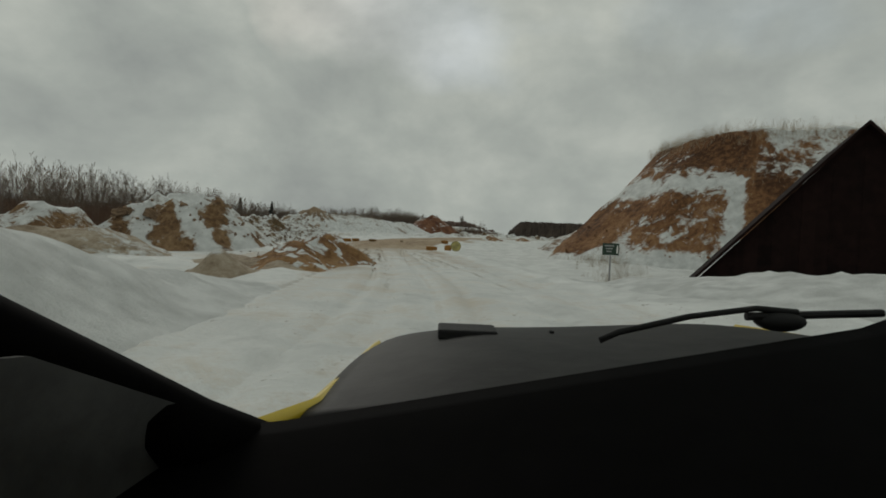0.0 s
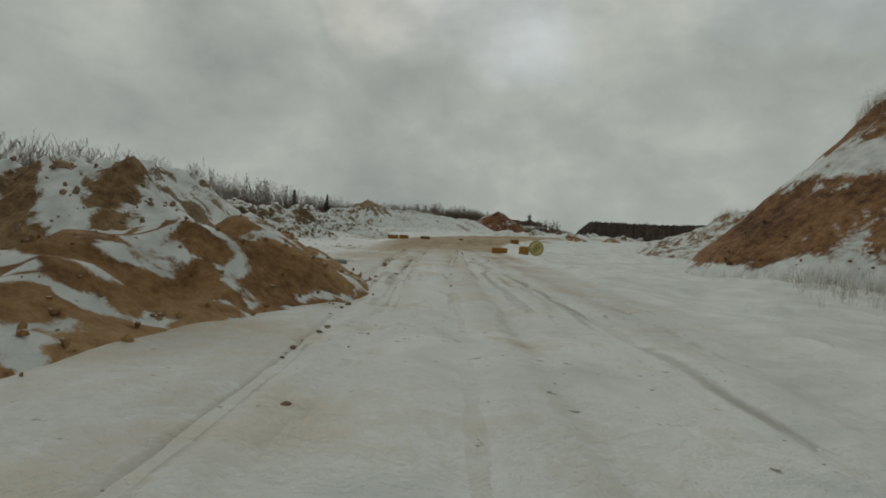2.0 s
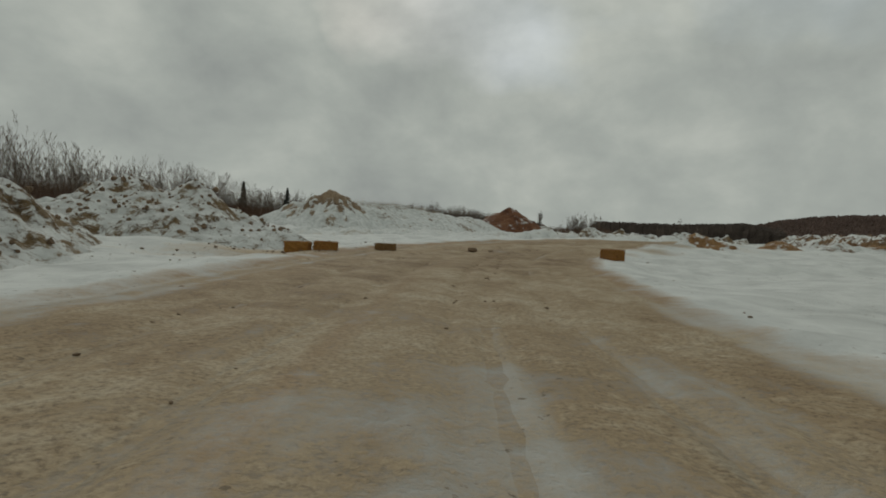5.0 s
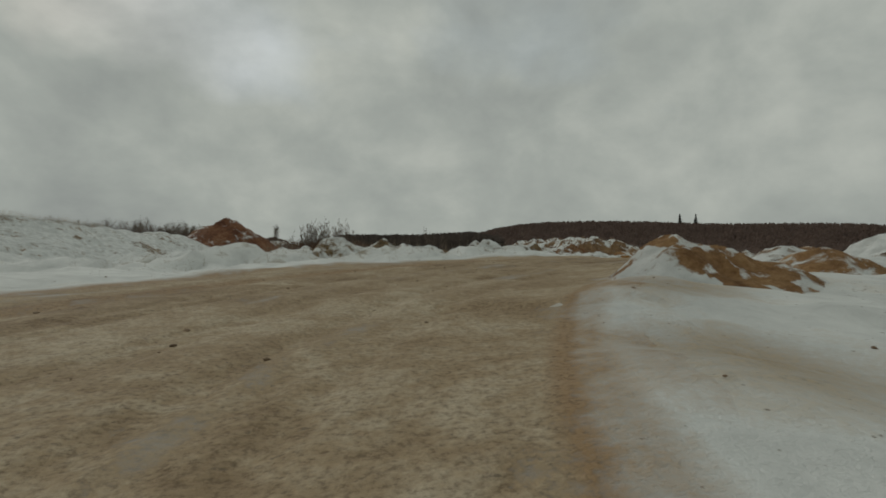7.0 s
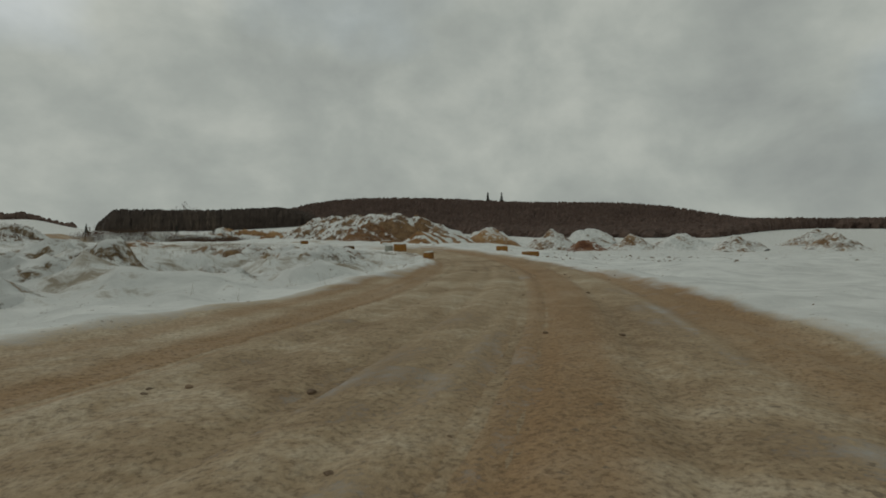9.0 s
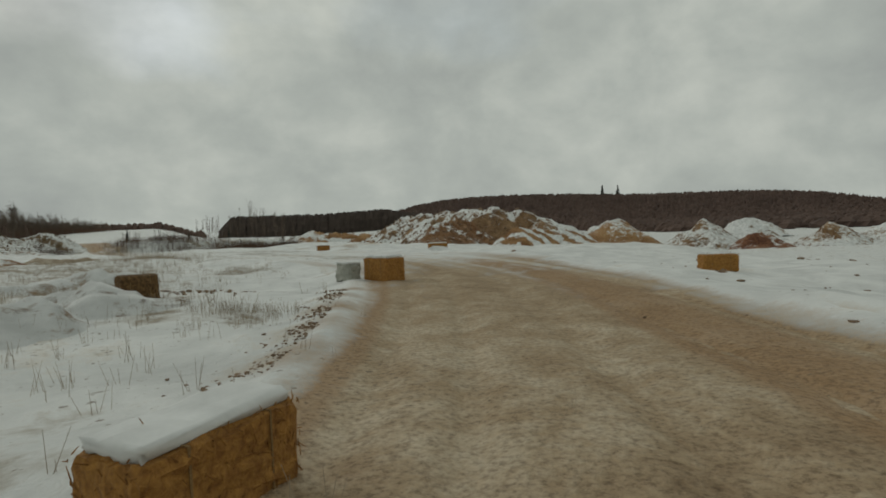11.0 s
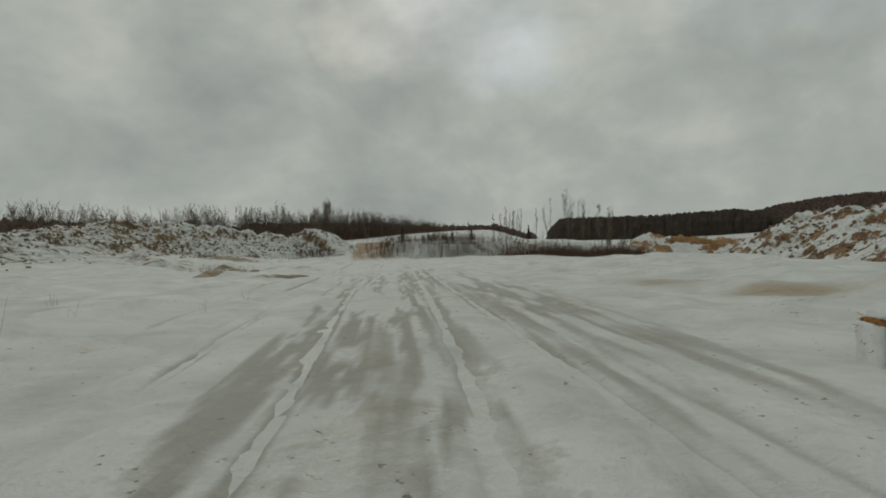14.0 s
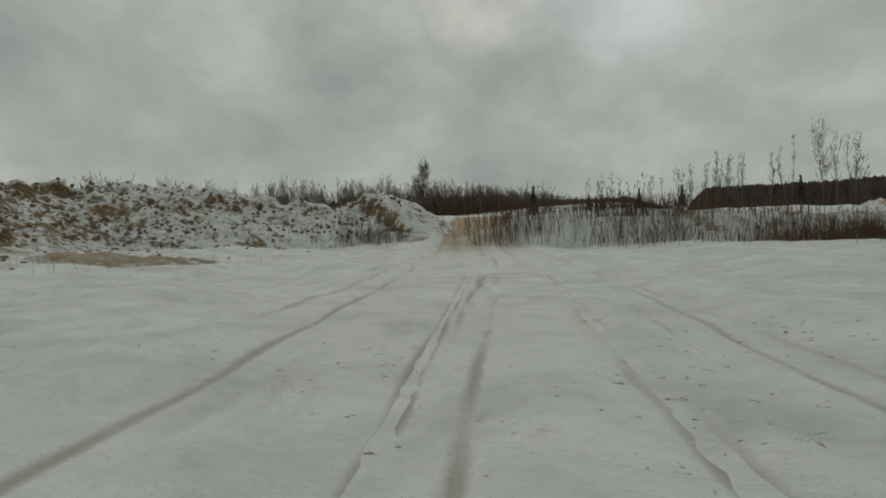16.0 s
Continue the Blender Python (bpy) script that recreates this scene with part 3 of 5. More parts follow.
# right-hand cut hill with its brow
heap("cut_hillside", [(23.5, 40, 16.5, 14.2), (33, 45, 16.3, 15.0), (54, 54, 16, 16)], M_CLIFF, "high ochre clay hillside cut steep and half snow-covered", "hillside", 0.28, 0.10, 0.21, 0.24, 3, cap=8.9, lie=hill_snow)
heap("snowy_bank", [(26, 54, 6.0, 9), (20, 63, 4.3, 8), (21, 72, 3.4, 6.5)], M_SPOIL, "snowy overgrown bank running on behind the cut hill", "bank", 0.35, 0.25, 0.28, 0, 4)
heap("snow_windrow", [(6.0, 16.8, .32, 1.6), (7.8, 12.5, .78, 2.5), (10.5, 8.5, .8, 2.6), (15, 5, .5, 2.2)], M_BANK, "smooth ploughed snow windrow beside the road", "snow bank", 0.3, 0.15, 0.1, 0, 5)
heap("snow_windrow", [(-5.4, 5.0, 1.45, 2.4), (-5.0, 8.0, .5, 1.8), (-4.6, 11, .2, 1.2)], M_BANK, "dirty snow bank pushed up beside the road", "snow bank", 0.25, 0.15, 0.12, 0, 53)
# left of the road, the way in
heap("sand_heap", [(-4.9, 17.3, .42, 1.1), (-5.2, 19.6, .75, 1.75), (-4.75, 22.1, 1.15, 1.8), (-4.6, 24.6, .55, 1.2)], M_SAND, "long brown sand heap with snow in its hollows by the road", "heap", 0.16, 0.26, 0.30, .1, 6, HL, lie=lambda x, y, h: .7 * smooth01(.50, .60, fbm(x * 3.1 + 4, y * 3.1, 4)) - .36)
heap("sand_heap", [(-6.0, 14.4, .92, .95)], M_DIRTY, "small pale sand cone half drifted with snow", "heap", 0.14, 0.2, 0.16, 0, 7, HL, lie=lambda x, y, h: -.1 + 0 * h)
heap("spoil_heap", [(-16.0, 28.4, 2.1, 3.3), (-13.7, 29.4, 2.75, 3.6)], M_SPOIL, "brown spoil heap striped with snow", "heap", 0.2, 0.24, 0.24, .2, 8, HL, lie=stripes)
heap("spoil_heap", [(-18.2, 24.2, 2.0, 3.0)], M_SPOIL, "brown spoil heap with a snowy top beside the thicket", "heap", 0.22, 0.25, 0.25, 0, 9, HL)
heap("spoil_heap", [(-13, 20.5, .9, 2.2), (-15.5, 19, .8, 2.2)], M_DIRTY, "low dirty heap drifted over with snow", "heap", 0.2, 0.25, 0.2, 0, 10, HL)
heap("spoil_heap", [(-17.6, 34.0, 3.2, 5.0), (-16.6, 38.6, 3.0, 4.4)], M_SNOWY, "tall grey spoil heap under a thin coat of snow", "heap", 0.2, 0.2, 0.24, .25, 11, HL, lie=lambda x, y, h: .16 - .4 * smooth01(.5, .62, fbm(x * .5 + 7, y * 1.6, 4)))
heap("spoil_heap", [(-24.0, 57.0, 2.6, 5.5), (-19.5, 60.0, 2.0, 4.0)], M_CLODDY, "clumpy spoil heap mostly covered with snow", "heap", 0.22, 0.25, 0.3, 0, 12, HL)
heap("spoil_heap", [(-24.0, 73.0, 2.7, 6.0), (-18.6, 72.6, 2.3, 4.4)], M_CLODDY, "snowy spoil heap with a bare yellow edge behind straw bales", "heap", 0.22, 0.25, 0.28, 0, 13, HL)
heap("spoil_heap", [(-30.6, 125.5, 5.5, 10.5)], M_SNOWY, "peaked spoil heap with a brown crest and snowy slopes", "heap", 0.35, 0.16, 0.14, .2, 14, HL, lie=bare_crest)
heap("spoil_ridge", [(-28, 130, 4.7, 8.5), (-20, 144, 4.2, 8), (-12, 166, 3.4, 8.5)], M_SNOWY, "long snowy spoil ridge", "ridge", 0.45, 0.18, 0.14, .15, 15, HL)
heap("spoil_heap", [(-4.3, 175.0, 6.3, 9.8)], M_RED, "red-brown earth mound with patches of snow", "heap", 0.4, 0.2, 0.2, .1, 16, HL)
heap("sand_heap", [(-7.4, 18.5, .28, 1.0), (-5.1, 17.1, .22, .9)], M_DIRTY, "low smooth apron of pale sand between the heaps", "heap", 0.16, 0.2, 0.1, 0, 54, HL, lie=lambda x, y, h: -.45 + 0 * h)
gr = np.random.default_rng(77)
for k in range(26):
    hx, hy = gr.uniform(2, 33), gr.uniform(99, 126)
    if hy > 97 + max(0, hx - 8) * .75:
        heap("snow_hummock", [(hx, hy, gr.uniform(.35, .85), gr.uniform(.9, 1.9)), (hx + gr.uniform(-1.5, 1.5), hy + gr.uniform(-.8, .8), gr.uniform(.2, .6), gr.uniform(.8, 1.4))], M_CLODDY, "low snowy hummock of dug soil with weeds showing", "hummock", 0.2, 0.3, 0.4, 0, 700 + k, "hummocks beside the climb")
for k in range(30):
    hx, hy = gr.uniform(29.5, 40.5), gr.uniform(117, 136)
    if road_at(np.array(hx), np.array(hy))[0] < -6.2:
        heap("rubble_hummock", [(hx, hy, gr.uniform(.22, .5), gr.uniform(.6, 1.2)), (hx + gr.uniform(-1.2, 1.2), hy + gr.uniform(-.8, .8), gr.uniform(.15, .35), gr.uniform(.5, .9))], M_SPOIL, "low hummock of brown rubble and weeds half under snow", "hummock", 0.16, 0.35, 0.6, 0, 740 + k, "hummocks in the field")
# right of the climb
heap("sand_heap", [(7.0, 80.7, .66, 1.15), (7.9, 79.8, .36, .95)], M_SAND, "small pointed sand heap at the road's edge", "heap", 0.09, 0.16, 0.27, 0, 17, HR, lie=lambda x, y, h: .75 * smooth01(.1, .8, 7.0 - x) - .34 + .65 * smooth01(.52, .60, fbm(x * 4 + 2, y * 4, 4)))
heap("sand_heap", [(12.0, 81.6, 0.5, 1.2)], M_SAND, "low brown heap of sand in the snow", "heap", 0.14, 0.2, 0.2, 0, 18, HR)
heap("spoil_heap", [(22.5, 90.4, .42, .9), (24.0, 90.5, .58, 1.0)], M_SAND, "brown double heap of sand in the snow", "heap", 0.18, 0.28, 0.3, 0, 19, HR)
heap("spoil_heap", [(25.4, 87.6, .55, 1.0), (27.2, 87.8, .6, 1.2)], M_SPOIL, "low heap of stony dark spoil with snow on top", "heap", 0.18, 0.25, 0.3, 0, 20, HR)
heap("spoil_heap", [(18.7, 87.5, .6, 1.2), (20.3, 88.0, .5, 1.1)], M_SPOIL, "brown heap with one snowy flank beside the bend", "heap", 0.16, 0.28, 0.3, 0, 21, HR, lie=lambda x, y, h: .7 * smooth01(18.9, 20.2, x) - .15)
heap("spoil_heap", [(18.6, 84.6, .3, 1.1), (20.6, 84.9, .62, 1.4)], M_SPOIL, "low dark clumpy heap streaked with snow", "heap", 0.16, 0.28, 0.34, 0, 27, HR, lie=stripes)
heap("spoil_heap", [(30.6, 90.6, 1.7, 2.8)], M_SNOWY, "heap white with snow beside the bend", "heap", 0.22, 0.2, 0.2, 0, 22, HR)
# the yard below the road
heap("spoil_heap", [(107, 272, 9.3, 14.5), (112, 252, 10.0, 15), (113, 232, 10.4, 15), (124, 226, 7.0, 12)], M_SPOIL, "big spoil mountain with ochre slips under broken snow", "heap", 0.45, 0.22, 0.27, .38, 23, HF, lie=slips)
heap("spoil_heap", [(80, 197, 2.4, 6.0), (86.5, 206, 4.9, 7.5), (97, 219, 6.8, 9.5)], M_RUST, "rust-brown heap of tumbled spoil before the snowy mountain", "heap", 0.28, 0.30, 0.34, .3, 29, HF, lie=broken_slides)
heap("spoil_heap", [(87, 184, 4.6, 6.5), (95, 181, 4.0, 6)], M_SAND, "striped brown heap standing before the spoil mountain", "heap", 0.4, 0.22, 0.22, .25, 24, HF, lie=stripes)
heap("sand_heap", [(105, 182, 5.6, 8)], M_SAND, "rounded ochre sand heap in the snowy yard", "heap", 0.45, 0.15, 0.12, 0, 25, HF)
heap("spoil_ridge", [(92, 332, 5.8, 11), (110, 328, 4.6, 9), (126, 322, 4.0, 9)], M_SAND, "long orange spoil bank at the edge of the yard", "bank", 0.5, 0.22, 0.30, .25, 26, HF, lie=lambda x, y, h: .30 * smooth01(98, 84, x) + .45 * smooth01(.54, .62, fbm(x * .3, y * .3, 4)) - .12)
for k, (x, y, h, w, mt) in enumerate(((106, 203, 6.0, 8, M_SPOIL), (126, 181, 4.8, 7, M_SPOIL), (127, 172, 2.6, 5, M_RED), (136, 165, 3.6, 6, M_SPOIL), (140, 158, 2.6, 5, M_SNOWY), (150, 190, 4.6, 8, M_SNOWY), (146, 146, 3.2, 6, M_SPOIL),
                                        (165, 168, 3.6, 8, M_SNOWY), (164, 132, 3.4, 6, M_SPOIL), (140, 218, 5.5, 9, M_SNOWY), (185, 142, 3.6, 8, M_SPOIL), (176, 205, 5.0, 9, M_SNOWY))):
    heap("spoil_heap", [(x, y, h, w), (x + w * .6, y + 2, h * .7, w * .8)], mt, "spoil heap streaked with snow out in the yard", "heap", 0.5, 0.28, 0.26, .15, 30 + k, HF)
# left of the last straight
heap("spoil_ridge", [(20, 166, .7, 4.2), (17.0, 184, 1.2, 4.8), (10, 200, 2.2, 6), (2, 213, 4.3, 8.5), (10, 218, 4.3, 7.5), (16.5, 222.5, 3.0, 6), (23, 226.5, 1.6, 4)], M_CLODDY, "long ridge of frozen brown clods under patchy snow", "ridge", 0.26, 0.25, 0.26, 0, 50, "", lie=lambda x, y, h: .22 * smooth01(211, 219, y) - .08)
heap("spoil_heap", [(30, 152, .7, 2.6)], M_SAND, "low brown earth patch beside the field", "heap", 0.2, 0.3, 0.2, 0, 51)
# drift edges and bare crusts beside the last straight
for k, (spine, mt) in enumerate((([(35.9, 175.2, .11, .22), (35.2, 177.6, .17, .3), (34.0, 180.2, .26, .45), (36.4, 178.6, .1, .24)], M_DIRTY), ([(38.7, 174.0, .08, .22), (38.8, 175.6, .13, .26), (39.2, 177.4, .10, .22)], M_DIRTY),
                                 ([(25, 186.5, .4, .9), (30.5, 182.2, .2, .6)], M_SPOIL), ([(33.6, 183.8, .12, .5), (38.2, 181.9, .08, .4)], M_SPOIL), ([(22, 200.5, .3, .8), (23.4, 202.6, .35, .9), (21.6, 207, .25, .8)], M_DIRTY), ([(32.2, 157.6, .45, 1.3), (35.2, 159.4, .3, 1.0)], M_DIRTY))):
    heap("drift_edge", spine, mt, "low brown crusted drift edge in the snow", "drift", 0.12, 0.3, 0.35, 0, 55 + k, "drift edges", lie=lambda x, y, h: .1 - .35 * h)


# ---- woods and trees ----
def sticks(segments):
    """Three-sided tapered sticks from rows of (x0, y0, z0, x1, y1, z1, r0, r1)."""
    s = np.asarray(segments, float)
    a, b = s[:, :3], s[:, 3:6]
    d = b - a
    d /= np.linalg.norm(d, axis=1, keepdims=True) + 1e-9
    ref = np.where(np.abs(d[:, 2:3]) > 0.8, [[1.0, 0, 0]], [[0, 0, 1.0]])
    u = np.cross(d, ref)
    u /= np.linalg.norm(u, axis=1, keepdims=True) + 1e-9
    w = np.cross(d, u)
    rings = []
    for p, r in ((a, s[:, 6:7]), (b, s[:, 7:8])):
        for k in range(3):
            rings.append(p + r * (math.cos(k * 2.0944) * u + math.sin(k * 2.0944) * w))
    v = np.stack(rings, 1).reshape(-1, 3)
    o = np.arange(len(s))[:, None] * 6
    f = np.concatenate([o + np.array(q) for q in ((0, 1, 4, 3), (1, 2, 5, 4), (2, 0, 3, 5))], 0)
    return v, f


def bare_tree(g, x, y, z, h, n=14, spread=0.3, thick=0.012, tw=1.0):
    """Segments of a leafless tree: a leaning stem in three pieces and rising twigs."""
    out = []
    lean = g.normal(0, 0.05, 2)
    pts = [np.array([x, y, z - 0.3])]
    for k in range(1, 4):
        pts.append(np.array([x + lean[0] * h * k / 3 + g.normal(0, .02 * h), y + lean[1] * h * k / 3 + g.normal(0, .02 * h), z + h * k / 3]))
    r = thick * h
    for k in range(3):
        out.append((*pts[k], *pts[k + 1], r * (1 - k * .32), r * (1 - (k + 1) * .32) + .004))
    for _ in range(n):
        t = g.uniform(0.25, 0.97)
        k = min(int(t * 3), 2)
        p = pts[k] + (pts[k + 1] - pts[k]) * (t * 3 - k)
        a = g.uniform(0, 6.283)
        ln = h * spread * g.uniform(0.5, 1.1) * (1.15 - t * 0.6)
        q = p + np.array([math.cos(a) * ln * .42, math.sin(a) * ln * .42, ln * g.uniform(.65, 1.05)])
        out.append((*p, *q, r * .35 * (1.2 - t) * tw, .012 * tw))
        for _ in range(2):
            b = p + (q - p) * g.uniform(.35, .9)
            a2 = a + g.normal(0, .9)
            l2 = ln * g.uniform(.25, .55)
            out.append((*b, *(b + np.array([math.cos(a2) * l2 * .45, math.sin(a2) * l2 * .45, l2 * .9])), .016 * tw, .008 * tw))
    return out


def thicket(name, line, per_metre, depth, h_lo, h_hi, label, seed, n=12, mat=None, thick=0.012, brush=4, spread=0.3, tw=1.0, gaps=0.0):
    g = np.random.default_rng(seed)
    seg, low, spots = [], [], []
    for a, b in zip(line, line[1:]):
        length = math.hypot(b[0] - a[0], b[1] - a[1])
        for _ in range(int(length * per_metre)):
            t, o = g.random(), g.uniform(-depth, depth)
            x = a[0] + t * (b[0] - a[0]) - (b[1] - a[1]) / length * o
            y = a[1] + t * (b[1] - a[1]) + (b[0] - a[0]) / length * o
            k = a[2] + t * (b[2] - a[2])
            spots.append((x, y, k))
    spots = np.array(spots)
    if gaps:
        spots = spots[fbm(spots[:, 0] * .30 + seed, spots[:, 1] * .1, 2) > gaps]
    heights = land(spots[:, 0], spots[:, 1])
    clumps = 0.62 + 0.75 * fbm(spots[:, 0] * 0.08 + seed, spots[:, 1] * 0.08, 3)
    for (x, y, k), z, clump in zip(spots, heights, clumps):
        seg += bare_tree(g, x, y, z, k * clump * g.uniform(h_lo, h_hi), n, spread=spread, thick=thick, tw=tw)
        for _ in range(brush):
            bx, by, bh = x + g.normal(0, 1.6), y + g.normal(0, 1.6), k * g.uniform(.12, .5)
            a1 = g.uniform(0, 6.283)
            tip = (bx + math.cos(a1) * bh * .25, by + math.sin(a1) * bh * .25, z + bh)
            low.append((bx, by, z - .3, *tip, .016 * tw, .008 * tw))
            a2 = a1 + g.normal(0, 1.2)
            low.append((bx + math.cos(a1) * bh * .1, by + math.sin(a1) * bh * .1, z + bh * .4, bx + math.cos(a2) * bh * .4, by + math.sin(a2) * bh * .4, z + bh * .95, .010 * tw, .006 * tw))
    v, f = sticks(low)
    c = v.mean(0) * (1, 1, 0)
    ob = mesh_ob("undergrowth", v - c, f.tolist(), M_BRUSH)
    ob.location = c
    tagged(ob, "brown tangled undergrowth below bare trees", "woods", kind="stuff")
    v, f = sticks(seg)
    ob = mesh_ob(name, v - c, f.tolist(), mat or M_TWIG)
    ob.location = c
    return tagged(ob, label, "woods", kind="stuff")


thicket("thicket", [(-34, 36, 5.4), (-46, 66, 6.2), (-56, 112, 6.8), (-56, 150, 6.2), (-60, 200, 6.2), (-62, 260, 7.2)], 8.5, 6, .5, 1.1, "dense leafless thicket of birch and alder behind the heaps", 61, 15, thick=.0055, brush=22, spread=.30, tw=1.0)
thicket("treeline", [(-62, 260, 8.5), (-60, 310, 10.5), (-50, 360, 13), (-36, 430, 13.5), (-28, 480, 11), (0, 550, 5)], 5.0, 9, .5, 1.1, "dark leafless treeline beyond the snowy field", 62, 16, thick=.007, brush=8, tw=2.0, spread=.36)
thicket("brushwood", [(-48, 150, 3.6), (-34, 195, 3.4), (-24, 232, 3.8), (-6, 256, 4.2)], 7, 5, .5, 1.1, "leafless brushwood behind the spoil ridge", 63, 12, thick=.007, brush=10, tw=1.5)
thicket("brushwood", [(-2, 232, 2.6), (12, 233, 2.4), (22, 228, 2.0)], 7, 2.5, .4, 1.2, "dense leafless shrubs on the bank", 64, 12, thick=.007, brush=12, tw=1.2)
thicket("brushwood", [(32, 222.2, 2.1), (46, 221.0, 2.3), (62, 223, 2.6)], 16, 1.6, .25, 1.0, "leafless saplings and shrubs along the bank", 65, 9, thick=.006, brush=12, spread=.26, tw=.75, gaps=.41)
thicket("brushwood", [(5, 128, 3.9), (9.5, 132, 4.3)], 15, 2.6, .5, 1.0, "brown leafless bushes beyond the rough ground", 66, 12, thick=.006, brush=24, tw=1.0)
thicket("brushwood", [(11, 219, 2.2), (24, 221.3, 2.2)], 14, 1.4, .3, 1.0, "leafless saplings at the foot of the bank", 67, 9, thick=.006, brush=10, spread=.24, tw=.75, gaps=.40)


def far_wood(name, count, place, h_lo, h_hi, width, mat, label, seed, lower=None):
    """Crowns of a far wood, each a small uneven dome; lower(x, y) shortens them."""
    g = np.random.default_rng(seed)
    vs, fs, o = [], [], 0
    prof = ((0.0, .7), (.3, 1.0), (.65, .9), (.9, .45))
    spots = np.array([place(g) for _ in range(count)])
    for (x, y), z in zip(spots, land(spots[:, 0], spots[:, 1]) - 1.0):
        h = g.uniform(h_lo, h_hi) * (lower(x, y) if lower else 1.0)
        w = width * g.uniform(.7, 1.25)
        turn = g.uniform(0, 6.283)
        for lvl, rad in prof:
            for k in range(5):
                a = turn + k * 1.2566 + lvl
                r = w * rad * g.uniform(.65, 1.2)
                vs.append((x + math.cos(a) * r, y + math.sin(a) * r, z + h * (lvl + g.uniform(-.04, .06))))
        vs.append((x, y, z + h * 1.04))
        for lv in range(3):
            for k in range(5):
                p, q = o + lv * 5 + k, o + lv * 5 + (k + 1) % 5
                fs.append((p, q, q + 5, p + 5))
        for k in range(5):
            fs.append((o + 15 + k, o + 15 + (k + 1) % 5, o + 20))
        o += 21
    c = np.array(vs).mean(0) * (1, 1, 0)
    ob = mesh_ob(name, np.array(vs) - c, fs, mat)
    ob.location = c
    return tagged(ob, label, "woods", kind="stuff")


def polar(b_lo, b_hi, d_lo, d_hi):
    def at(g):
        b, d = radians(g.uniform(b_lo, b_hi)), g.uniform(d_lo, d_hi)
        return 42 + math.sin(b) * d, 108 + math.cos(b) * d
    return at


def wood_edge(bearing):
    """The wood's crowns sink towards both of its ends."""
    return (1 - .45 * float(smooth01(20.0, 24.0, bearing))) * (.55 + .45 * float(smooth01(4.5, 5.6, bearing)))


far_wood("pine_wood", 6000, polar(4.6, 24.0, 540, 660), 17.6, 21.6, 4.2, M_PINEWOOD, "dark far pine wood with a level top", 71, lambda x, y: wood_edge(math.degrees(math.atan2(x - 42, y - 108))))


def on_the_hill(g):
    """Places on the far hill, whose wood draws back towards both ends."""
    b = g.uniform(19, 80)
    near = 420 - 180 * float(smooth01(36, 50, b)) + 600 * float(smooth01(66, 76, b)) + 320 * (1 - float(smooth01(19, 28, b)))
    d = g.uniform(near, 1100)
    return 42 + math.sin(radians(b)) * d, 108 + math.cos(radians(b)) * d


far_wood("wooded_hill", 17000, on_the_hill, 9, 15, 3.4, M_FARWOOD, "far hill covered with leafless brown wood", 72, lambda x, y: min(1.0, max(.3, math.hypot(x - 42, y - 108) / 700)))
far_wood("far_wood", 700, polar(76, 118, 700, 900), 9, 13, 5, M_FARWOOD, "low far treeline closing the quarry", 73)
far_wood("far_wood", 500, polar(-12, 3, 700, 900), 9, 13, 5, M_FARWOOD, "low far treeline beyond the fields", 74)


def along_line(line, depth):
    def at(g):
        i = int(g.integers(0, len(line) - 1))
        t = g.random()
        return line[i][0] + t * (line[i + 1][0] - line[i][0]) + g.normal(0, depth), line[i][1] + t * (line[i + 1][1] - line[i][1]) + g.normal(0, depth)
    return at


far_wood("far_wood", 2300, along_line([(-74, 268), (-72, 312), (-62, 364), (-48, 436), (-40, 484)], 6), 5, 9, 2.0, M_FARWOOD, "brown mass of the leafless treeline beyond the field", 75)


def conifer(x, y, h, label, seed):
    g = np.random.default_rng(seed)
    z = float(land(x, y))
    top = base("pine_tree", pose(x, y, z), label, "tree", "single conifers")
    v, f = sticks([(0, 0, -.3, 0, 0, h * .5, .02 * h, .013 * h), (0, 0, h * .5, 0, 0, h, .013 * h, .01)])
    mesh_ob("trunk", v, f.tolist(), M_BARK, top)
    vs, fs = [], []
    for k in range(150):
        t = g.uniform(.18, 1.0)
        a, r = g.uniform(0, 6.283), h * .26 * (1.08 - t) * g.uniform(.5, 1.15)
        c = np.array([math.cos(a) * r * .55, math.sin(a) * r * .55, h * t])
        tip = np.array([math.cos(a) * r, math.sin(a) * r, h * t - r * .25 + g.normal(0, .03 * h)])
        side = np.array([-math.sin(a), math.cos(a), 0]) * h * .035 * g.uniform(.6, 1.4)
        up = np.array([0, 0, h * .03 * g.uniform(.6, 1.5)])
        root = np.array([0, 0, h * t + .02 * h])
        o = len(vs)
        vs += [root, c + side, tip, c - side, c + up, c - up]
        fs += [(o, o + 1, o + 4), (o + 1, o + 2, o + 4), (o + 2, o + 3, o + 4), (o + 3, o, o + 4), (o, o + 5, o + 1), (o + 1, o + 5, o + 2), (o + 2, o + 5, o + 3), (o + 3, o + 5, o)]
    mesh_ob("crown", vs, fs, M_NEEDLE, top)
    return top


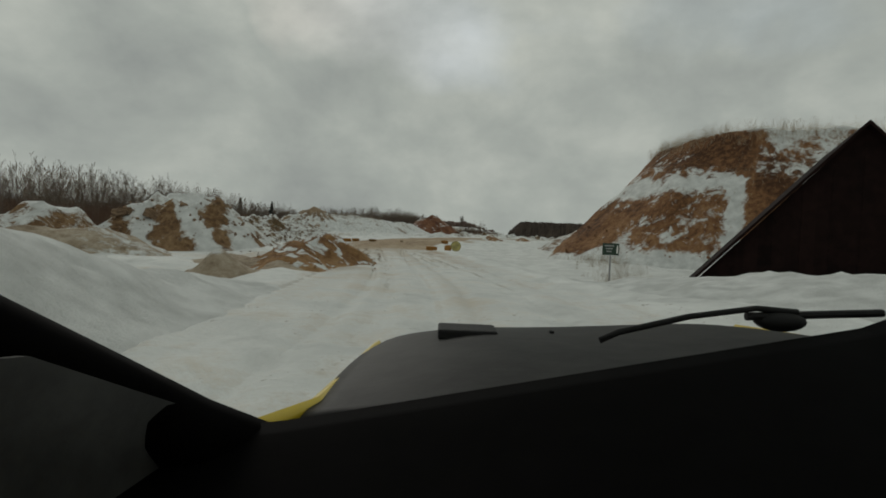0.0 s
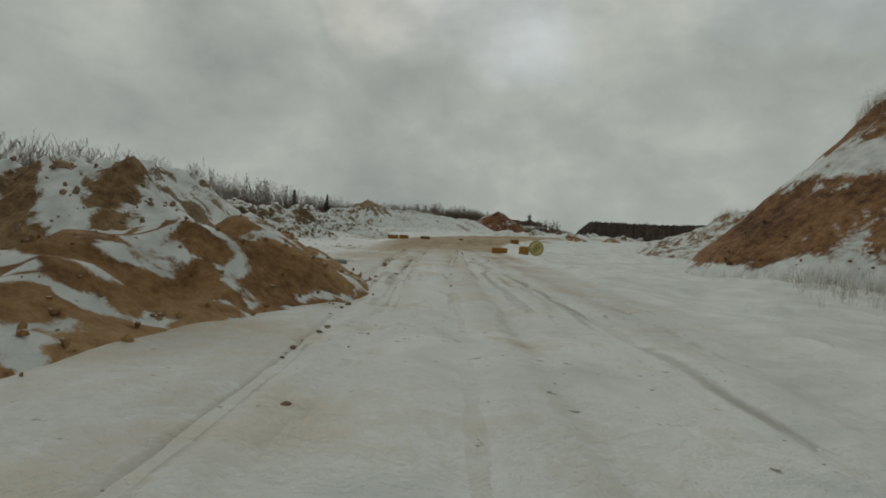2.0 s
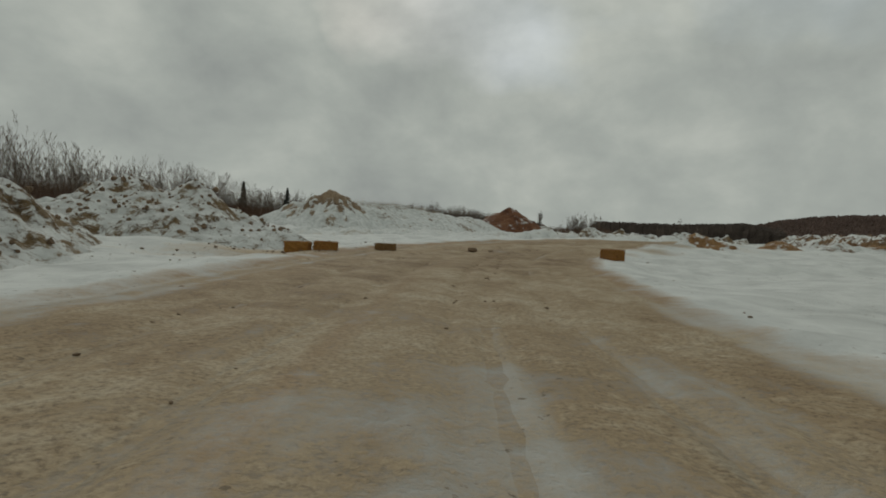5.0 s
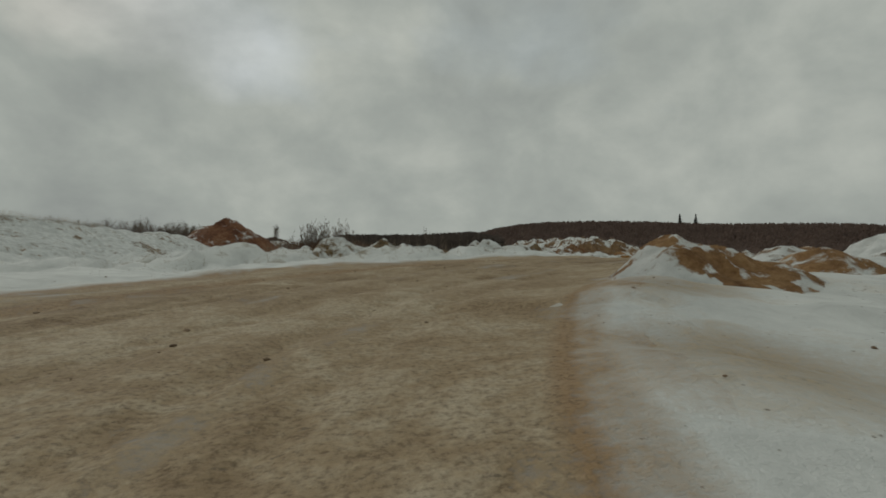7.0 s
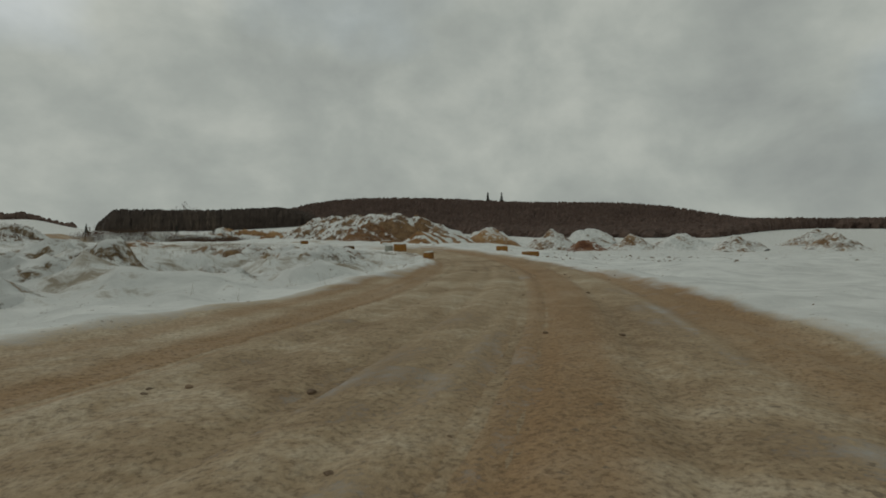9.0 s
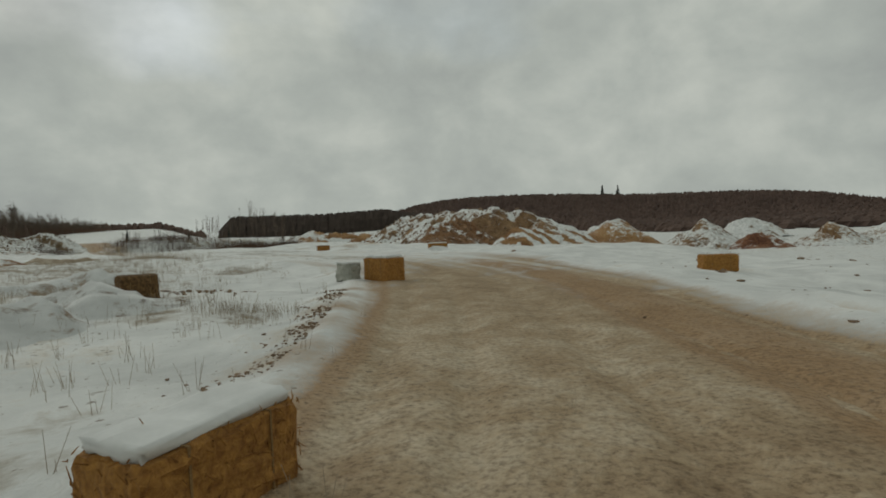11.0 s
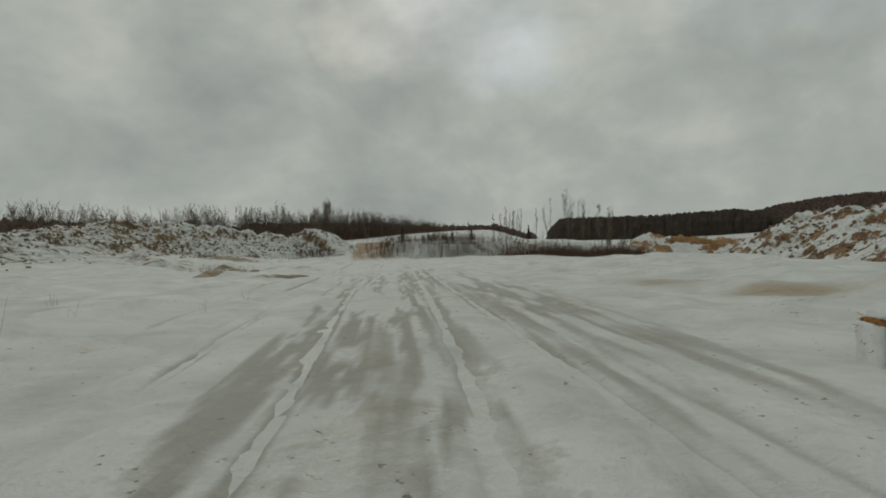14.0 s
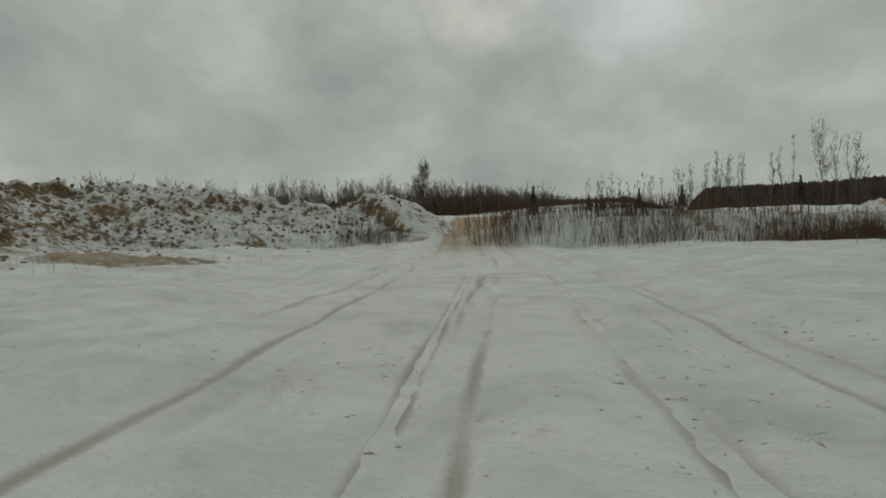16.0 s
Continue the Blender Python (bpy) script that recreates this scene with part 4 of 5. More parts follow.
def lone_tree(x, y, h, label, seed, spread=.33, n=60, dense=1, twig=None, fineness=1.0, thick=.011):
    g = np.random.default_rng(seed)
    top = base("bare_tree", pose(x, y, float(land(x, y))), label, "tree", "single bare trees")
    seg = bare_tree(g, 0, 0, 0, h, int(n * 1.5), spread, thick, 1.3 * fineness)
    v, f = sticks(seg[:3])
    mesh_ob("trunk", v, f.tolist(), twig or M_BARK, top)
    fine = list(seg[3:])
    for s in seg[3:]:
        for _ in range(dense):
            p = np.array(s[:3]) + (np.array(s[3:6]) - np.array(s[:3])) * g.uniform(.3, 1)
            d = g.normal(0, 1, 3) * h * .04 + (0, 0, h * .04)
            fine.append((*p, *(p + d), .016 * fineness, .009 * fineness))
    v, f = sticks(fine)
    mesh_ob("crown", v, f.tolist(), twig or M_TWIG, top)
    return top


conifer(-57, 150, 7.6, "dark pine standing above the thicket", 81)
conifer(-49.5, 154, 7.2, "dark narrow spruce standing above the thicket", 82)
conifer(33, 229, 2.4, "young dark spruce on the bank", 83)
conifer(50, 227, 2.0, "young dark spruce among saplings", 84)
for k, (x, y, h) in enumerate(((37.6, 222.4, 1.1), (40.5, 222.4, 1.3), (42.9, 222.8, 1.5))):
    conifer(x, y, h, "small dark spruce seedling at the foot of the bank", 87 + k)
conifer(716, 822, 30, "tall dark pine standing out of the far hill", 85)
conifer(733, 803, 30, "tall dark pine standing out of the far hill beside its twin", 86)
lone_tree(8.7, 268, 8.4, "rounded bare tree standing above the bank", 91, .36, 70, 2)
lone_tree(-25, 276, 9.0, "tall bare birch above the treeline", 92, .33, 55, 2)
lone_tree(-5, 298, 9.0, "spreading bare tree before the treeline", 93, .40, 60, 2)
lone_tree(-51, 252, 8.5, "rounded bare tree above the ridge", 94, .38, 60, 2)
lone_tree(-45, 258, 9.0, "slim bare birch above the ridge", 95, .25, 45, 2)
for k, (x, y, h) in enumerate(((57.5, 249, 8.0), (62, 246, 6.6), (64.5, 250, 6.4), (48, 242, 4.4))):
    lone_tree(x, y, h, "slender bare birch on the bank", 100 + k, .24, 20, 3, M_TWIG, 0.55, .0036)
thicket("birch_grove", [(44, 240.5, 5.4), (52, 242.5, 5.6)], 1.7, 1.5, .6, 1.0, "slim bare birch saplings with upswept twigs on the bank", 68, 26, thick=.0055, brush=2, spread=.17, tw=.9)
thicket("birch_grove", [(54, 246, 7.0), (61, 248, 7.8), (67, 249, 7.2)], 1.7, 1.6, .6, 1.0, "slim bare birches with upswept twigs on the bank", 69, 26, thick=.0055, brush=2, spread=.17, tw=.9)
thicket("brushwood", [(46.5, 222.0, 1.5), (56, 222.8, 1.7), (64, 225.0, 1.9)], 14, 1.0, .3, .9, "dense brown brush on the face of the bank", 70, 10, thick=.006, brush=16, spread=.26, tw=.8)


def box_bm(sx, sy, sz, bevel, cuts=0, jitter=0.0, seed=0, z0=0.0):
    bm = bmesh.new()
    bmesh.ops.create_cube(bm, size=1.0)
    bmesh.ops.scale(bm, vec=(sx, sy, sz), verts=bm.verts)
    bmesh.ops.translate(bm, vec=(0, 0, sz / 2 + z0), verts=bm.verts)
    if bevel:
        bmesh.ops.bevel(bm, geom=bm.edges[:], offset=bevel, segments=2, profile=0.6, affect="EDGES")
    if cuts:
        bmesh.ops.subdivide_edges(bm, edges=[e for e in bm.edges if e.calc_length() > 0.25], cuts=cuts, use_grid_fill=True)
    if jitter:
        g = random.Random(seed)
        for v in bm.verts:
            v.co += Vector((g.uniform(-1, 1), g.uniform(-1, 1), g.uniform(-1, 1))) * jitter
    return bm


def straw_bale(x, y, turn, label, seed, lean=0.0, cap=True, size=(1.15, 0.55, 0.55), drop=0.04, straw=M_STRAW):
    g = np.random.default_rng(seed)
    top = base("straw_bale", pose(x, y, float(ground_z(x, y)) - drop, 0, lean, turn), label, "straw bale", "straw bales")
    sx, sy, sz = size
    part("straw_block", box_bm(sx, sy, sz, 0.05, 5, 0.014, seed), straw, top)
    seg = []
    for _ in range(420):
        face = g.integers(0, 5)
        p = np.array([g.uniform(-sx / 2, sx / 2), g.uniform(-sy / 2, sy / 2), g.uniform(0.02, sz)])
        if face == 0: p[0] = -sx / 2
        elif face == 1: p[0] = sx / 2
        elif face == 2: p[1] = -sy / 2
        elif face == 3: p[1] = sy / 2
        else: p[2] = sz
        d = g.normal(0, .028, 3)
        seg.append((*p, *(p + d), .004, .002))
    v, f = sticks(seg)
    tagged(mesh_ob("loose_straw", v, f.tolist(), straw, top), kind="stuff")
    for o in (-.26, .26):
        bm = bmesh.new()
        w, q = .006, .004
        for lo, hi in (((o * sx - w, -sy / 2 - q, sz), (o * sx + w, sy / 2 + q, sz + q)), ((o * sx - w, -sy / 2 - q, 0), (o * sx + w, -sy / 2, sz)), ((o * sx - w, sy / 2, 0), (o * sx + w, sy / 2 + q, sz))):
            r = bmesh.ops.create_cube(bm, size=1.0)["verts"]
            bmesh.ops.scale(bm, vec=[b - a for a, b in zip(lo, hi)], verts=r)
            bmesh.ops.translate(bm, vec=[(a + b) / 2 for a, b in zip(lo, hi)], verts=r)
        part("twine", bm, M_TWINE, top)
    if cap:
        bm = box_bm(sx * .93, sy * .85, .07, .03, 3, .012, seed + 5, sz - .01)
        part("snow_cap", bm, M_CAP, top, "thin cap of snow", smooth=True)
    return top


straw_bale(-1.0, 46.9, 8, "golden straw bale lying on the snow beside the road", 201, cap=False, size=(.9, .45, .42))
straw_bale(0.4, 44.2, 78, "golden straw bale standing behind a round sign", 202, cap=False, size=(.8, .42, .52))
straw_bale(0.18, 69.65, -62, "golden straw bale alone on the snow at the road's edge", 203, cap=False, size=(.95, .5, .46), drop=.08)
straw_bale(-9.3, 70.6, 4, "dark weathered straw bale at the sandy edge", 204, cap=False, size=(.9, .42, .36), straw=M_OLDSTRAW)
straw_bale(-11.1, 68.0, 10, "straw bale at the foot of a heap", 205, cap=False, size=(.9, .42, .38))
straw_bale(-12.2, 67.9, -6, "straw bale lying against its neighbour", 206, cap=False, size=(1.0, .45, .46))
straw_bale(39.5, 118.9, 38, "straw bale capped with snow on the road's edge", 207, size=(.85, .42, .42))
straw_bale(44.05, 128.5, -68, "straw bale capped with snow on the outside of the bend", 208, size=(.80, .62, .62))
straw_bale(38.9, 127.3, 15, "dark old straw bale out in the weeds", 209, cap=False, size=(.6, .5, .5), straw=M_OLDSTRAW)
straw_bale(52.3, 125.6, -30, "straw bale lying on the inside of the bend", 210, cap=False, size=(.9, .45, .45))
straw_bale(49.0, 119.5, -32, "long straw bale lying on the inside of the bend", 211, cap=False, size=(1.15, .5, .5))
straw_bale(55.1, 147.7, -12, "pale straw bale facing the yard", 212, cap=True, size=(1.2, .5, .45))
crusted = straw_bale(51.2, 161.8, -6, "straw bale at the field's edge, its end crusted with snow", 213, cap=True, size=(1.05, .5, .5))
crust = part("snow_crust", box_bm(.05, .47, .43, .02, 3, .008, 77, .02), M_CAP, crusted, "snow blown onto its end", smooth=True)
crust.location.x = -.53
heap("snow_drift", [(54.55, 147.25, .25, .42), (55.35, 147.1, .2, .42)], M_BANK, "small snow drift blown against a straw bale", "snow drift", .08, .12, .05, 0, 52)


def on_heap(seed_of_heap, x, y):
    hx, hy, hz, _ = SURFACES[seed_of_heap]
    return float(hz[np.argmin((hx - x) ** 2 + (hy - y) ** 2)])


for sx, sy, turn, lean, size in ((-15.0, 27.6, 35, 24, (.95, .5, .42)), (-16.4, 27.4, -20, -14, (.8, .55, .4))):
    ob = part("frozen_slab", box_bm(*size, .05, 3, .03, 90), M_STONE)
    ob.matrix_world = pose(sx, sy, on_heap(8, sx, sy) - .06, 0, lean, turn)
    tagged(ob, "dark frozen slab of soil lying on the striped heap", "slab", "frozen slabs")


# ---- signs ----
def tube(bm, a, b, r0, r1=None, n=10):
    a, b = Vector(a), Vector(b)
    q = (b - a).to_track_quat("Z", "Y").to_matrix().to_4x4()
    m = Matrix.Translation((a + b) / 2) @ q
    return bmesh.ops.create_cone(bm, cap_ends=True, segments=n, radius1=r0, radius2=r0 if r1 is None else r1, depth=(b - a).length, matrix=m)


sign = base("sign_post", pose(5.9, 18.9, float(ground_z(5.9, 18.9)), 0, 0, -14), "dark green rectangular sign board on a thin steel post", "sign")
bm = bmesh.new()
tube(bm, (0, 0, -.3), (0, 0, 1.0), .03)
part("post", bm, M_METAL, sign)
part("board", box_bm(.56, .03, .42, .01, z0=.98), M_GREEN, sign, "dark green board")
for k in range(3):
    bm = box_bm(.32 - .07 * k, .006, .04, 0, z0=1.29 - .1 * k)
    bmesh.ops.translate(bm, vec=(-.05, -.019, 0), verts=bm.verts)
    part("lettering_bar", bm, M_METAL, sign)
bm = box_bm(.05, .008, .28, 0, z0=1.05)
bmesh.ops.translate(bm, vec=(.22, -.019, 0), verts=bm.verts)
part("white_strip", bm, M_WHITE, sign)

rs = base("round_sign", pose(1.05, 43.9, float(ground_z(1.05, 43.9)) + .01, -6, 0, 6), "round yellow sign with black diagonal stripes leaning on a straw bale", "sign")
bm = bmesh.new()
tube(bm, (0, -.012, .42), (0, .012, .42), .42, n=40)
part("disc", bm, M_YELLOW, rs, "pale yellow disc")
bm = bmesh.new()
for k in range(40):
    a0, a1 = k * math.tau / 40, (k + 1) * math.tau / 40
    vs = [bm.verts.new((math.cos(a) * r, -.016, .42 + math.sin(a) * r)) for a in (a0, a1) for r in (.365, .395)]
    bm.faces.new((vs[0], vs[1], vs[3], vs[2]))
part("rim_line", bm, M_BLACK, rs)
for o in (-.11, 0, .11):
    bm = box_bm(.62 - abs(o) * .9, .004, .04, 0)
    bmesh.ops.translate(bm, vec=(0, -.018, -.02), verts=bm.verts)
    bmesh.ops.rotate(bm, verts=bm.verts, cent=(0, 0, 0), matrix=Matrix.Rotation(radians(-45), 3, "Y"))
    bmesh.ops.translate(bm, vec=(o * .7, 0, .42 - o * .7), verts=bm.verts)
    part("stripe", bm, M_BLACK, rs)


# ---- dark shed behind the windrow ----
def shed():
    ax, ay = 7.8, 17.6
    ang = math.degrees(math.atan2(13.5 - ay, 16.0 - ax))
    top = base("a_frame_shed", pose(ax, ay, float(ground_z(ax, ay)) - .2, 0, 0, ang), "dark brown wooden A-frame shed roofed down to the ground", "shed")
    w, h, dep = 9.4, 5.3, 7.0
    n = 26
    for k in range(n):
        x0, x1 = w * k / n, w * (k + 1) / n
        z0, z1 = (h * (1 - abs(x * 2 / w - 1)) for x in (x0, x1))
        mid = h if x0 < w / 2 < x1 else None
        out = [(x0, 0), (x1, 0), (x1, max(z1, .02))] + ([(w / 2, h)] if mid else []) + [(x0, max(z0, .02))]
        off = .012 * (k % 2)
        v = [(x, -off, z) for x, z in out] + [(x, .03, z) for x, z in out]
        m = len(out)
        f = [tuple(range(m)), tuple(range(2 * m - 1, m - 1, -1))] + [(i, i + m, (i + 1) % m + m, (i + 1) % m) for i in range(m)]
        mesh_ob("board", v, f, M_BOARD, top)
    for s in (0, 1):
        x0, x1 = (-.15, w / 2) if s == 0 else (w + .15, w / 2)
        v = [(x, y, z + q) for q in (0, .12) for x, y, z in ((x0, -.35, -.1), (x1, -.35, h), (x1, dep, h), (x0, dep, -.1))]
        mesh_ob("roof_slope", v, [(0, 1, 2, 3), (7, 6, 5, 4), (0, 4, 5, 1), (1, 5, 6, 2), (2, 6, 7, 3), (3, 7, 4, 0)], M_BOARD, top)
    bm = bmesh.new()
    tube(bm, (2.3, -.2, -.3), (2.3, -.2, .75), .035)
    part("corner_post", bm, M_WHITE, top, "pale upright post")


shed()


# ---- pipes and debris in the hollow by the heaps ----
def pipe(x, y, turn, length, r, label, seed):
    top = base("pipe", pose(x, y, float(ground_z(x, y)) + r * .55, 0, 0, turn), label, "pipe", "pipes on the ground")
    n = 20
    vs, fs = [], []
    for xx, rr in ((0, r), (length, r), (length, r * .86), (0, r * .86)):
        vs += [(xx, math.cos(k * math.tau / n) * rr, math.sin(k * math.tau / n) * rr) for k in range(n)]
    for ring in range(4):
        for k in range(n):
            a, b = ring * n, ((ring + 1) % 4) * n
            fs.append((a + k, a + (k + 1) % n, b + (k + 1) % n, b + k))
    mesh_ob("shell", vs, fs, M_PIPE, top, smooth=False)
    g = np.random.default_rng(seed)
    m = 24
    vs, fs = [], []
    for i in range(m + 1):
        for k in range(5):
            a = radians(90 + (k - 2) * 24)
            rr = r + (.035 * (1 - abs(k - 2) / 2.2) * g.uniform(.5, 1.2) if 0 < k < 4 else .002)
            vs.append((length * i / m, math.cos(a) * rr, math.sin(a) * rr))
    for i in range(m):
        for k in range(4):
            o = i * 5 + k
            fs.append((o, o + 1, o + 6, o + 5))
    mesh_ob("snow_cap", vs, fs, M_CAP, top, "snow lying along the top", smooth=True)
    return top


pipe(-9.5, 34.8, 292, 5.6, .20, "grey weathered pipe lying in the snow with snow on top", 301)
pipe(-10.6, 35.0, 286, 5.0, .19, "grey weathered pipe lying beside another in the snow", 302)
rim = base("concrete_ring", pose(-5.1, 28.3, float(ground_z(-5.1, 28.3)) - .02), "low round ring half filled with snow", "ring")
vs, fs, n = [], [], 28
for rr, zz in ((.19, 0), (.19, .17), (.15, .17), (.15, .0)):
    vs += [(math.cos(k * math.tau / n) * rr, math.sin(k * math.tau / n) * rr, zz) for k in range(n)]
for ring in range(3):
    for k in range(n):
        fs.append((ring * n + k, ring * n + (k + 1) % n, (ring + 1) * n + (k + 1) % n, (ring + 1) * n + k))
mesh_ob("wall", vs, fs, M_PIPE, rim)
mesh_ob("snow_fill", [(math.cos(k * math.tau / n) * .155, math.sin(k * math.tau / n) * .155, .12) for k in range(n)] + [(0, 0, .135)], [(k, (k + 1) % n, n) for k in range(n)], M_CAP, rim)


# ---- clods, stones and weeds ----
def clods(name, spots, label, seed, mat=None):
    """Loose clods: rows of x, y, spread, count, smallest, largest."""
    g = np.random.default_rng(seed)
    vs, fs = [], []
    ico = bmesh.new()
    bmesh.ops.create_icosphere(ico, subdivisions=1, radius=1.0)
    dirs = np.array([v.co for v in ico.verts])
    tri = [tuple(v.index for v in f.verts) for f in ico.faces]
    ico.free()
    for sx, sy, sp, cnt, lo, hi in spots:
        X, Y = g.normal(sx, sp, cnt), g.normal(sy, sp, cnt)
        Zs = ground_z(X, Y)
        for x, y, z in zip(X, Y, Zs):
            r = lo + (hi - lo) * g.random() ** 2.5
            a = g.uniform(0, 6.283)
            m = np.array([(math.cos(a), -math.sin(a), 0), (math.sin(a), math.cos(a), 0), (0, 0, 1)])
            p = (dirs * r * g.uniform(.65, 1.25, (len(dirs), 1)) * (1.25, .9, .6)) @ m.T
            o = len(vs)
            vs += (p + (x, y, z + r * .25)).tolist()
            fs += [(i + o, j + o, k + o) for i, j, k in tri]
    return tagged(mesh_ob(name, vs, fs, mat or M_STONE), label, "clods", kind="stuff")


road_spots = [(x, y, h * .6, 170, .010, .050) for (x, y, z, h, s, r) in ROAD[4:14]]
clods("loose_clods", road_spots, "loose stones and clods scattered over the sandy road", 401)
clods("loose_clods", [(-4.6, 32.3, .7, 220, .012, .06), (-4.4, 29.6, .5, 160, .012, .055), (-6.3, 31, 1.0, 140, .012, .05), (-6.6, 40, 2.0, 200, .015, .07), (-6.5, 25, 2.0, 260, .012, .06), (-4.2, 19, 1.2, 160, .012, .05), (-4.6, 71.6, 1.2, 90, .012, .045), (-12, 68, 3, 200, .02, .08), (-9.5, 44, 4, 140, .015, .08)], "brown clods fallen round the heaps", 402)
clods("loose_clods", [(36.4, 116, .9, 60, .008, .035), (40.1, 121.2, .3, 200, .006, .028), (40.7, 122.4, .3, 220, .006, .03), (41.3, 123.6, .32, 220, .006, .03), (41.9, 125.0, .32, 200, .006, .03), (42.5, 126.6, .3, 160, .006, .028), (39.8, 128.6, .8, 90, .015, .06), (54, 119, 4, 120, .02, .12), (62, 118, 6, 120, .03, .15)], "clods and rubble pushed to the road's edge", 403)
clods("loose_clods", [(21, 180, 2.5, 160, .04, .13), (17, 197, 3, 220, .04, .14), (15, 211, 4, 220, .04, .15)], "frozen clods tumbled below the ridge", 404)


def weeds(name, spots, label, seed, mat=None):
    """Dry stalks: rows of x, y, spread along x and y, count, height."""
    g = np.random.default_rng(seed)
    seg = []
    for sx, sy, px, py, cnt, h in spots:
        X, Y = g.normal(sx, px, cnt), g.normal(sy, py, cnt)
        Zs = ground_z(X, Y)
        for x, y, z in zip(X, Y, Zs):
            for _ in range(int(g.integers(3, 8))):
                hh = h * g.uniform(.25, 1.1)
                d = g.normal(0, .22, 2) * hh
                ox, oy = g.normal(0, .05, 2)
                seg.append((x + ox, y + oy, z - .05, x + ox + d[0], y + oy + d[1], z + hh, .0026, .0012))
    v, f = sticks(seg)
    return tagged(mesh_ob(name, v, f.tolist(), mat or M_WEED), label, "weeds", kind="stuff")


weeds("dry_weeds", [(39, 126.1, .6, .7, 140, .14), (38.2, 131.5, 1.1, 1.6, 200, .16), (40.4, 124.7, .4, .5, 120, .15), (41.7, 135.7, .6, 1.2, 160, .16), (35, 147, 2, 2.5, 320, .22), (33, 126, 3.5, 6, 1100, .24), (38.0, 142, 1.8, 8, 480, .27), (39.0, 152, 2.0, 5, 260, .3), (22, 117, 5, 4, 500, .4), (4, 100, 5, 2.5, 400, .4)], "dry weeds standing through the snow", 501)
weeds("dry_weeds", [(37, 156, 1.2, 1.2, 110, .7), (38.6, 154.3, 1.1, .8, 420, .5), (34.2, 180, .7, .7, 120, .35), (23, 202, 1.2, 2.5, 160, .45), (38.2, 161, 1.2, 1.5, 160, .6), (9.0, 30, .8, 2.5, 160, .6), (5.9, 18.9, .25, .2, 30, .35), (7.5, 22, .8, 1.5, 60, .3)], "tufts of tall dry weeds", 502)


def tufts(name, seed_of_heap, pick, count, height, label, seed, mat=None, thin=.004):
    """Dry grass standing on a heap's surface where pick(x, y, h) allows."""
    g = np.random.default_rng(seed)
    x, y, z, h = SURFACES[seed_of_heap]
    ok = np.flatnonzero(pick(x, y, h))
    seg = []
    for i in g.choice(ok, count):
        px, py = x[i] + g.normal(0, .15), y[i] + g.normal(0, .15)
        for _ in range(3):
            hh = height * g.uniform(.35, 1.2)
            d = g.normal(0, .3, 2) * hh
            seg.append((px, py, z[i] - .12, px + d[0], py + d[1], z[i] + hh, thin, thin * .5))
    v, f = sticks(seg)
    return tagged(mesh_ob(name, v, f.tolist(), mat or M_WEED), label, "grass", kind="stuff")


def surface_clods(name, seed_of_heap, pick, count, lo, hi, label, seed, mat=None):
    """Frozen lumps lying on a heap's surface."""
    g = np.random.default_rng(seed)
    x, y, z, h = SURFACES[seed_of_heap]
    ok = np.flatnonzero(pick(x, y, h))
    ico = bmesh.new()
    bmesh.ops.create_icosphere(ico, subdivisions=1, radius=1.0)
    dirs = np.array([v.co for v in ico.verts])
    tri = np.array([tuple(v.index for v in f.verts) for f in ico.faces])
    ico.free()
    vs, fs = [], []
    for n, i in enumerate(g.choice(ok, count)):
        r = lo + (hi - lo) * g.random() ** 2.2
        p = dirs * r * g.uniform(.6, 1.25, (len(dirs), 1)) * g.uniform(.7, 1.3, 3)
        vs.append(p + (x[i] + g.normal(0, .1), y[i] + g.normal(0, .1), z[i] + r * .2))
        fs.append(tri + n * len(dirs))
    ob = mesh_ob(name, np.concatenate(vs), np.concatenate(fs).tolist(), mat or M_STONE)
    return tagged(ob, label, "clods", kind="stuff")


tufts("brow_grass", 3, lambda x, y, h: (h > .86) & (h < .99) & (y < 47), 3200, .75, "dry grass along the brow of the cut hill", 601)
tufts("slope_grass", 3, lambda x, y, h: (h > .45) & (x - .53 * y > 0) & (y < 50), 5000, .30, "dry grass showing through the snow on the hillside", 602)
tufts("brow_grass", 4, lambda x, y, h: h > .5, 1400, .45, "dry grass along the snowy bank", 603)
tufts("brow_grass", 15, lambda x, y, h: h > .85, 900, .6, "dry grass along the crest of the spoil ridge", 604)
tufts("brow_grass", 50, lambda x, y, h: h > .3, 1200, .35, "dry grass among the clods of the ridge", 605)
surface_clods("frozen_clods", 50, lambda x, y, h: h > .12, 4200, .04, .17, "frozen brown clods tumbled over the ridge", 611)
surface_clods("frozen_clods", 6, lambda x, y, h: h > -.1, 700, .012, .05, "sandy lumps on the roadside sand heap", 612, M_SAND)
surface_clods("frozen_clods", 12, lambda x, y, h: h > .1, 600, .03, .16, "frozen clods on the snowy heap", 613)
surface_clods("frozen_clods", 13, lambda x, y, h: h > .1, 600, .03, .16, "frozen clods on the heap behind the bales", 614)
surface_clods("frozen_clods", 8, lambda x, y, h: h > .15, 400, .02, .11, "frozen clods on the striped heap", 615)
surface_clods("frozen_clods", 3, lambda x, y, h: (h < .3) & (h > .05) & (y < 40), 300, .03, .11, "clay lumps fallen to the foot of the hillside", 616, M_CLIFF)
surface_clods("frozen_clods", 23, lambda x, y, h: (h > .08) & (x < 122), 1100, .12, .5, "boulders and lumps on the spoil mountain", 617)
surface_clods("frozen_clods", 29, lambda x, y, h: h > .05, 700, .08, .38, "lumps tumbled down the rust-brown heap", 618)

